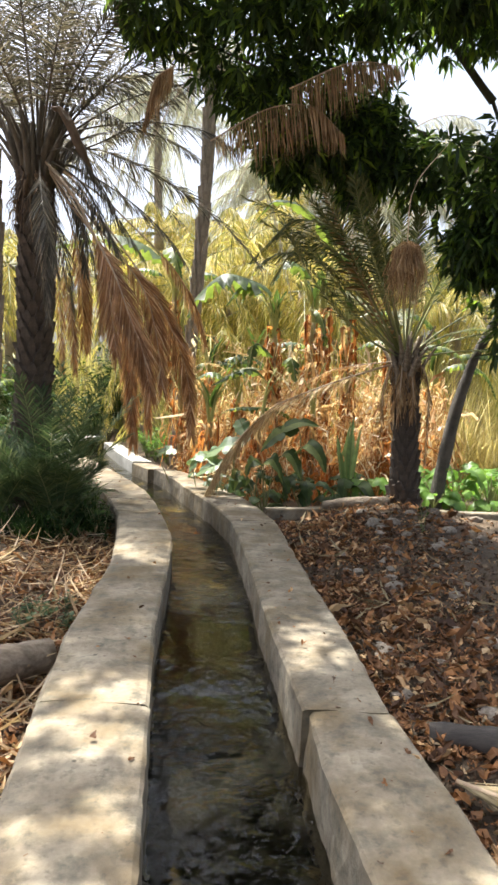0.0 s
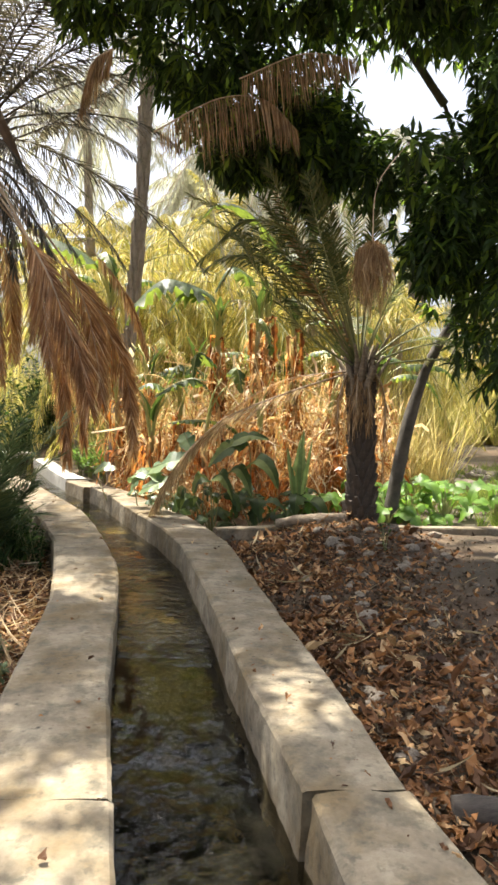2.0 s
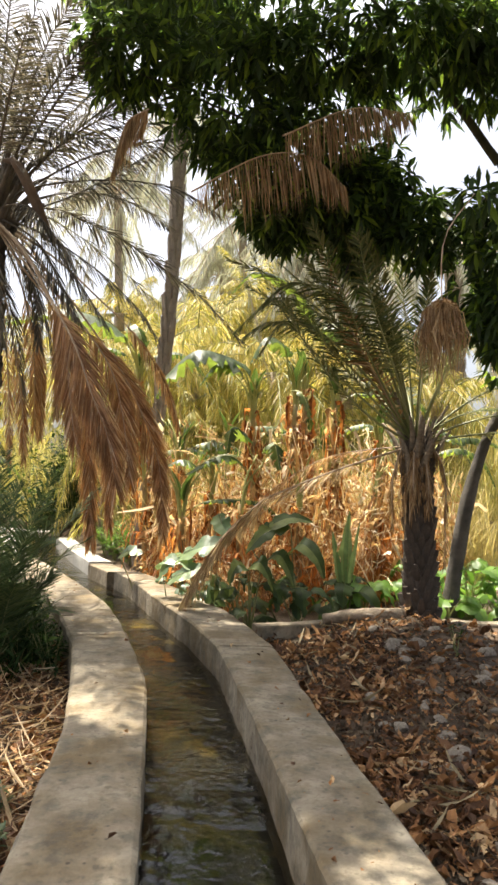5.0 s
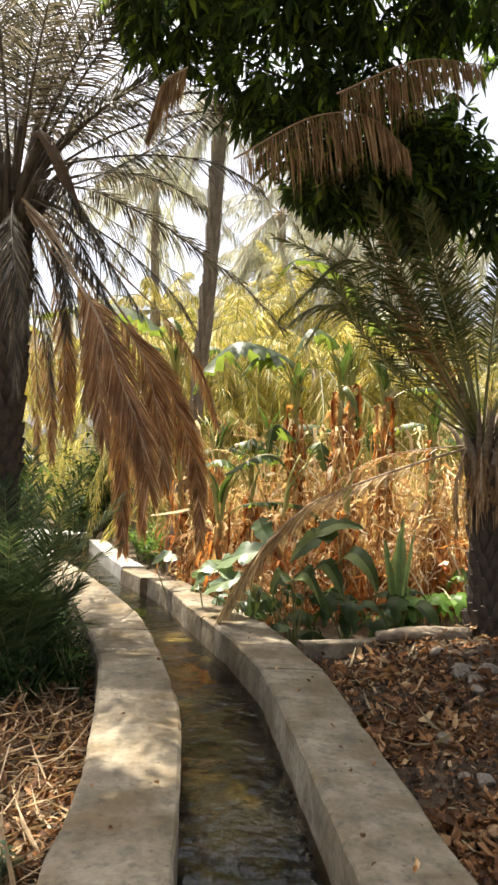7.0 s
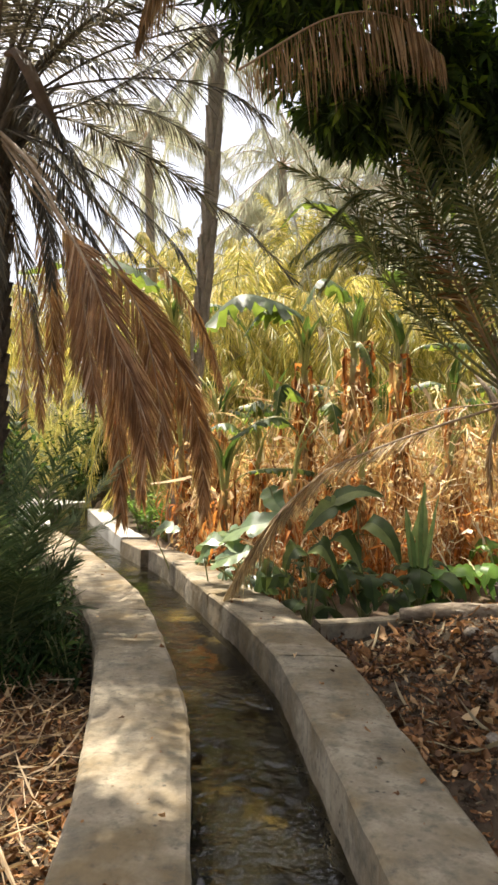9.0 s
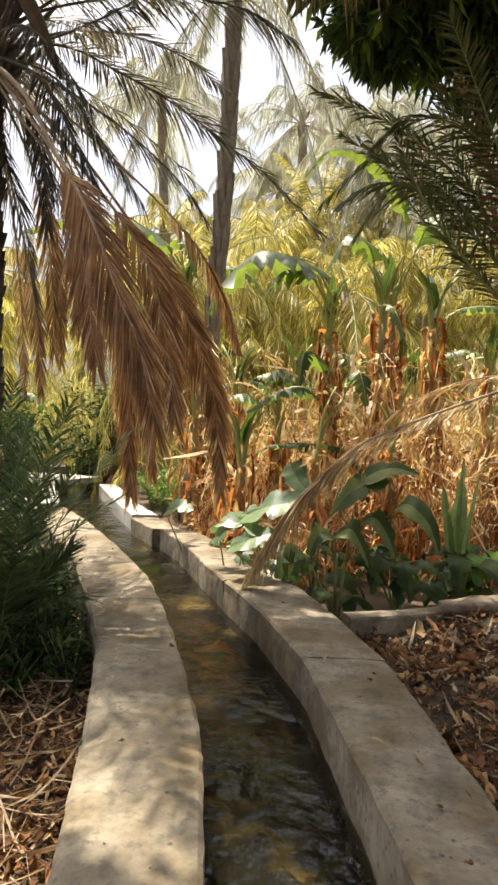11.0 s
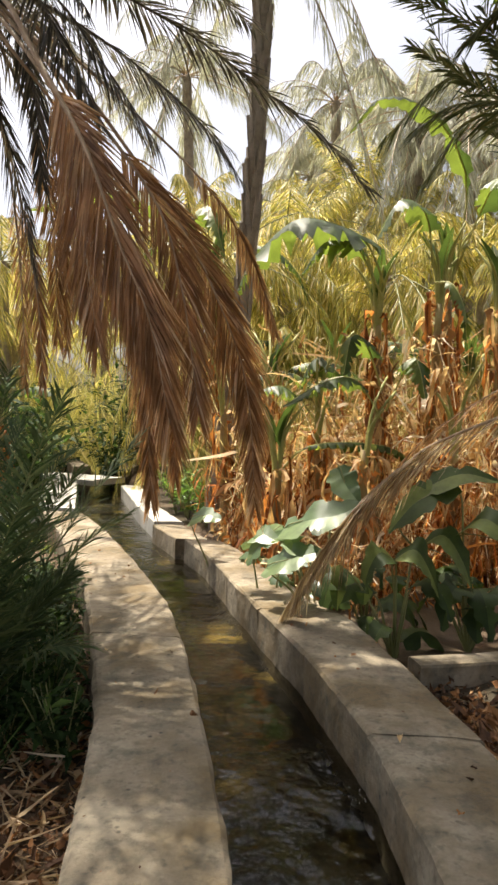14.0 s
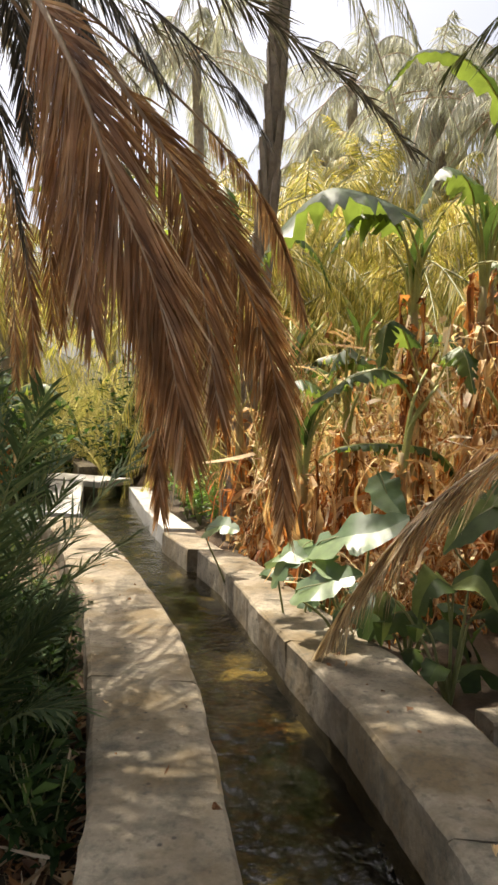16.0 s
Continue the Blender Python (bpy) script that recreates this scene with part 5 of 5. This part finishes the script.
banana(-1.75, 13.3, 3.5, 2, 14, 12, spec=[([(-1.75, 13.3, 3.4), (-2.1, 12.7, 4.05), (-3.0, 12.5, 4.3), (-4.0, 12.4, 4.0)], 0.5), ([(-1.75, 13.3, 3.3), (-1.8, 12.8, 4.1), (-1.65, 12.5, 3.9), (-1.5, 12.4, 3.4)], 0.34)])
banana(-1.6, 14.6, 2.4, 3, 12, 13)
banana(-5.1, 13.9, 1.6, 4, 6, 19)
banana(-1.4, 12.3, 1.7, 1, 24, 14, False)
banana(3.0, 11.8, 1.9, 1, 18, 15)
banana(1.6, 12.6, 2.0, 1, 20, 16)
banana(-0.1, 12.6, 2.2, 1, 20, 17)
banana(3.6, 13, 2.2, 2, 16, 18)

thatch()
dark = "dark green broad-leaved banana sucker beside the branch wall"
broad_plant(0.75, 8.95, 12, 0.6, BANANA_DARK, "banana_sucker", dark, "banana suckers", 0.9, 21,
            [([(0.62, 8.85, 0.95), (0.33, 8.75, 0.84), (0.13, 8.7, 0.62)], 0.26), ([(0.2, 8.85, 0.72), (0.4, 8.85, 0.92), (0.65, 8.85, 1.03), (0.9, 8.85, 0.98)], 0.24),
             ([(0.62, 8.8, 0.6), (0.75, 8.65, 0.75), (0.9, 8.5, 0.62), (0.98, 8.42, 0.4)], 0.24)])
broad_plant(0.2, 8.75, 5, 0.6, BANANA_DARK, "banana_sucker", dark, "banana suckers", 0.9, 22,
            [([(0.16, 8.6, 0.46), (0.05, 8.5, 0.52), (-0.03, 8.47, 0.38), (-0.05, 8.46, 0.18)], 0.22), ([(0.16, 8.6, 0.46), (0.28, 8.5, 0.55), (0.38, 8.47, 0.4), (0.45, 8.46, 0.2)], 0.24),
             ([(-0.16, 8.72, 0.36), (-0.2, 8.68, 0.3), (-0.21, 8.66, 0.08)], 0.14), ([(0.35, 8.8, 0.5), (0.5, 8.7, 0.62), (0.62, 8.62, 0.45), (0.68, 8.6, 0.25)], 0.22)])
broad_plant(1.35, 9.2, 12, 0.6, BANANA_DARK, "banana_sucker", dark, "banana suckers", 0.9, 23)
broad_plant(1.36, 9.35, 3, 0.4, TARO, "banana_sucker", "upright green banana sucker behind the branch wall", "banana suckers", 0.7, 33,
            [([(1.36, 9.3, 0.2), (1.33, 9.25, 0.6), (1.37, 9.2, 1.05)], 0.13), ([(1.43, 9.3, 0.2), (1.47, 9.25, 0.6), (1.52, 9.2, 0.98)], 0.12),
             ([(1.3, 9.3, 0.2), (1.24, 9.22, 0.55), (1.18, 9.15, 0.86)], 0.11), ([(1.4, 9.35, 0.2), (1.42, 9.4, 0.6), (1.43, 9.42, 1.1)], 0.1)])
broad_plant(0.05, 9.35, 10, 0.55, BANANA_DARK, "banana_sucker", dark, "banana suckers", 0.9, 24)
taro = "low taro plant with broad pale green leaves beside the wall"
broad_plant(-0.3, 9.2, 5, 0.45, TARO, "taro_plant", taro, "taro plants", 1.1, 27,
            [([(-0.6, 9.15, 0.55), (-0.4, 9.05, 0.64), (-0.2, 9.0, 0.69), (-0.02, 9.0, 0.78)], 0.36), ([(-0.2, 9.3, 1.02), (-0.14, 9.2, 0.9), (-0.03, 9.1, 0.76)], 0.26),
             ([(-0.72, 8.98, 0.28), (-0.52, 8.9, 0.38), (-0.31, 8.88, 0.44)], 0.28), ([(-0.62, 9.25, 0.45), (-0.55, 9.1, 0.5), (-0.5, 8.9, 0.4)], 0.24)])
broad_plant(-0.72, 9.5, 4, 0.4, TARO, "taro_plant", taro, "taro plants", 1.1, 28,
            [([(-0.86, 9.45, 0.34), (-0.8, 9.35, 0.47), (-0.64, 9.25, 0.43)], 0.24), ([(-0.6, 9.5, 0.5), (-0.75, 9.3, 0.45), (-0.88, 9.2, 0.25)], 0.2)])
broad_plant(-1.2, 10.75, 3, 0.35, TARO, "taro_plant", taro, "taro plants", 1.1, 29, [([(-1.56, 10.6, 0.36), (-1.4, 10.55, 0.43), (-1.24, 10.5, 0.4)], 0.24)])
broad_plant(-0.5, 9.75, 8, 0.5, TARO, "taro_plant", taro, "taro plants", 1.1, 25)
broad_plant(-0.85, 10.35, 7, 0.42, TARO, "taro_plant", taro, "taro plants", 1.1, 26)
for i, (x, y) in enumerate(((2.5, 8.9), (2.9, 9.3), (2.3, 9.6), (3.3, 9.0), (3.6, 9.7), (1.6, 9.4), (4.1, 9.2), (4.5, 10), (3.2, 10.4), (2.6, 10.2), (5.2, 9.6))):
    broad_plant(x, y, 10, 0.55, WEED_SUNLIT, "leafy_plant", "sunlit bright green leafy plant", "sunlit plants", 1.0, 30 + i)

# ---- undergrowth ----
for i in range(42):
    y = 7.1 + i * 0.075
    weed(l_out(y) - 0.14 - 0.55 * rnd.random(), y, 0.42, 72, WEED, "dark green leafy weed beside the channel wall", seed=100 + i, size=0.085)
for i, (x, y) in enumerate(((-1.33, 4.55), (-1.15, 4.4), (-1.45, 4.35), (-1.25, 4.75), (-1.5, 4.65))):
    weed(x, y, 0.17, 60, WEED_SOFT, "small light green weed in leaf litter", seed=90 + i * 7, size=0.05)
weed(1.9, 6.9, 0.3, 36, WEED, "thin green weed among rubble", seed=91, size=0.05)
for i in range(12):
    x, y = rnd.uniform(-5.5, -3.9), rnd.uniform(13.9, 16.5)
    weed(min(x, l_out(y) - 0.3), y, 1.3, 120, WEED, "dense dark green shrub at the channel bend", "shrub", "shrubs at the bend", 0.13, 140 + i)
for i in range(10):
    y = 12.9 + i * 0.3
    weed(r_out(y) + 0.25 + 0.3 * rnd.random(), y, 0.75, 90, WEED_SUNLIT, "sunlit light green shrub at the channel bend", "shrub", "sunlit shrubs", 0.1, 170 + i)
for i in range(12):
    weed(rnd.uniform(-6.6, -3.6), rnd.uniform(19.4, 21.5), 2.6, 190, WEED, "dense dark green shrub at the channel bend", "shrub", "shrubs at the bend", 0.2, 200 + i)
for i in range(16):
    y = 8.8 + i * 0.27
    weed(l_out(y) - 1.1 - 1.2 * rnd.random(), y, 1.25, 110, WEED, "dense dark green shrub beside the channel", "shrub", "shrubs beside the channel", 0.13, 240 + i)
for i in range(26):
    y = rnd.uniform(13.8, 19.5)
    weed(l_out(y) - 0.5 - 2.6 * rnd.random(), y, 2.2, 170, WEED, "dense dark green shrub at the channel bend", "shrub", "shrubs at the bend", 0.2, 270 + i)
grass_patch("bright green grass beyond the channel wall", [(l_out(y) - rnd.uniform(0.1, 1.3), y) for y in np.linspace(8.8, 13, 60)], 0.3, 40, GRASS)
grass_patch("long dry-tipped grass in the sunlit plot", [(rnd.uniform(2.5, 9), rnd.uniform(8.6, 16)) for _ in range(420)], 0.38, 34, GRASS)
grass_patch("dark grass at the foot of the palm", [(rnd.uniform(-3.5, -1.9), rnd.uniform(6.9, 7.9)) for _ in range(50)], 0.5, 26, WEED, 0.5, 0.012)
grass_patch("yellow dry reeds behind the banana grove", [q for q in ((rnd.uniform(-2.2, 3.2), rnd.uniform(13.2, 19)) for _ in range(300)) if q[0] > r_out(q[1]) + 0.5], 1.9, 26, REED, 0.3, 0.022)
grass_patch("yellow tall reeds at the far edge", [(rnd.uniform(-22, 20), rnd.uniform(22, 30)) for _ in range(900)], 4.4, 30, REED, 0.35, 0.04)
grass_patch("tall pale dry grass behind the banana grove", [(rnd.uniform(-1.3, 4.8), rnd.uniform(12.6, 14.6)) for _ in range(330)], 2.3, 22, PALE_GRASS, 0.28, 0.016)
grass_patch("yellow reeds beyond the low side wall", [(rnd.uniform(-16, -7), rnd.uniform(19.5, 22)) for _ in range(300)], 3.4, 26, REED, 0.35, 0.03)
grass_patch("tall yellow-green reeds between the palms", [(rnd.uniform(-1.6, 4.5), rnd.uniform(14.4, 16.5)) for _ in range(260)], 3.6, 22, REED, 0.22, 0.022)

# ---- dead fronds in the mango crown ----
for ctrl, ln in (([(-0.5, 7.0, 4.0), (0.1, 6.9, 4.3), (0.55, 6.9, 4.32), (0.88, 6.9, 4.05)], 0.5), ([(0.3, 6.9, 4.5), (0.9, 6.8, 4.72), (1.42, 6.8, 4.7)], 0.42),
                 ([(-0.9, 7.0, 4.75), (-1.1, 7.0, 4.6), (-1.2, 7.0, 4.2)], 0.4)):
    f = thing("dead_palm_frond", "brown dead palm frond caught in the mango crown", "dead frond", "dead fronds in the crown", at=ctrl[0])
    frond(f, [Vector(c) - Vector(ctrl[0]) for c in ctrl], FIBRE, DRY_RACHIS, "", n_leaf=130, leaf_len=ln, leaf_w=0.011, hang=0.8, r0=0.009, start=0.02, messy=0.6)
dead_bunch("dead_frond_tuft", (1.34, 5.66, 2.68), 460, 0.52, 0.17, "straw-brown tuft of dead palm strips hanging down", (1.75, 6.15, 3.7))

# ---- ground clutter ----
def right_pick():
    while True:
        y = rnd.uniform(1.0, 8.1)
        x = r_out(y) + abs(rnd.gauss(0, 0.55)) + 0.02
        if noise.noise(Vector((x * 1.4, y * 1.4, 4))) > 0.0 - 0.3 * rnd.random():
            return x, y


def left_pick():
    y = rnd.uniform(0.8, 8.6)
    return l_out(y) - 0.03 - abs(rnd.gauss(0, 0.8)), y


litter("leaf_litter", "brown and orange fallen leaves covering the earth", 5200, right_pick, 0.062, LITTER, "leaf litter", 0.5, 0.0, 0.34)
litter("leaf_litter", "brown fallen leaves beside the path wall", 4300, left_pick, 0.065, LITTER, "leaf litter", 0.5, 0.0, 0.34)
litter("leaf_bits", "small broken brown leaf bits on the earth", 7000, lambda: (lambda y: (r_out(y) + 0.02 + abs(rnd.gauss(0, 1.1)), y))(rnd.uniform(1, 8.3)), 0.03, LITTER, "leaf litter", 0.5, 0.0, 0.5)
litter("leaf_bits", "small broken brown leaf bits on the earth", 4500, left_pick, 0.03, LITTER, "leaf litter", 0.5, 0.0, 0.5)
litter("palm_debris", "pale dry palm leaflets lying on the earth", 1700, left_pick, 0.26, STRAW_PALE, "palm debris", 0.2, 0.02, 0.035, None, 0.12)
litter("palm_debris", "pale dry palm leaflets lying on the earth", 260, right_pick, 0.15, STRAW, "palm debris", 0.2, 0.02, 0.07, None, 0.12)
litter("leaf_litter", "dry banana leaves under the grove", 1500, lambda: (rnd.uniform(-1.2, 3.4), rnd.uniform(10.3, 12.5)), 0.12, BANANA_DRY, "leaf litter", 0.6, 0.02)
litter("debris", "small dry leaf crumbs and dirt on the wall top", 90, lambda: (lambda y: (rnd.uniform(r_in(y) + 0.03, r_out(y) - 0.03), y))(rnd.uniform(1, 9)), 0.02, LITTER, "debris", 0.1, -0.002, 0.6, 0.004)
litter("debris", "small dry leaf crumbs and dirt on the wall top", 60, lambda: (lambda y: (rnd.uniform(l_out(y) + 0.03, l_in(y) - 0.03), y))(rnd.uniform(1, 12)), 0.02, LITTER, "debris", 0.1, -0.002, 0.6, 0.004)
litter("leaf_litter", "brown fallen leaves over the rubble mound", 500, lambda: (rnd.gauss(1.5, 0.6), rnd.gauss(7.2, 0.5)), 0.07, LITTER, "leaf litter")
litter("soil_clods", "brown soil clods and grit on the earth", 5000, lambda: (lambda y: (r_out(y) + 0.02 + abs(rnd.gauss(0, 1.2)), y))(rnd.uniform(1, 8.3)), 0.022, SOIL, "soil", 0.8, -0.012, 1.0, None, 2.5)
STONES = [stone_mesh(i) for i in range(6)]
stones([(rnd.gauss(1.85, 0.5), rnd.gauss(7.0, 0.6), 0.014 + 0.1 * rnd.random() ** 4) for _ in range(95)], "grey-brown rubble stone on the mound", "rubble stones", STONES)
stones([(r_out(5) + 0.35 + abs(rnd.gauss(0.3, 0.5)), rnd.uniform(3.4, 6.5), abs(rnd.gauss(0.035, 0.02)) + 0.015) for _ in range(42)], "grey stone among fallen leaves", "scattered stones", STONES)
stones([(1.41, 7.12, 0.13), (0.95, 3.15, 0.07), (1.32, 2.95, 0.08), (1.25, 5.0, 0.09), (1.0, 4.9, 0.07)], "pale rounded stone on the earth", "pale stones", STONES)
stones([(rnd.uniform(3.6, 8), rnd.uniform(12.5, 15.5), rnd.uniform(0.15, 0.45)) for _ in range(46)], "grey boulder in the sunlit plot", "boulders", STONES)
log_of("log", [(0.95, 8.22, 0.01), (1.3, 8.05, 0.09), (1.68, 7.78, 0.16)], [0.05, 0.07, 0.06], LOG, "weathered branch lying across the rubble", "log")
log_of("log", [(-1.7, 3.05, -0.24), (-1.3, 3.35, -0.2), (-1.0, 3.62, -0.19)], [0.11, 0.11, 0.1], LOG, "cut palm log lying beside the wall", "log")
log_of("log", [(0.98, 2.72, -0.1), (1.4, 2.62, -0.09), (2.0, 2.5, -0.09)], [0.06, 0.065, 0.06], OLD_WOOD, "dark weathered log on the earth", "log")
f = thing("fallen_frond", "dry grey palm frond lying on the earth", "dead frond", at=(0.98, 2.05, -0.08))
frond(f, [(0, 0.25, 0.02), (0.25, 0.05, 0.04), (0.6, -0.1, 0.03), (1.1, -0.3, 0.02)], STRAW, DRY_RACHIS, "", n_leaf=110, leaf_len=0.5, leaf_w=0.014, hang=0.0, r0=0.012, start=0.0, lift=0.05, curl=0.0, messy=0.06, spread=24)
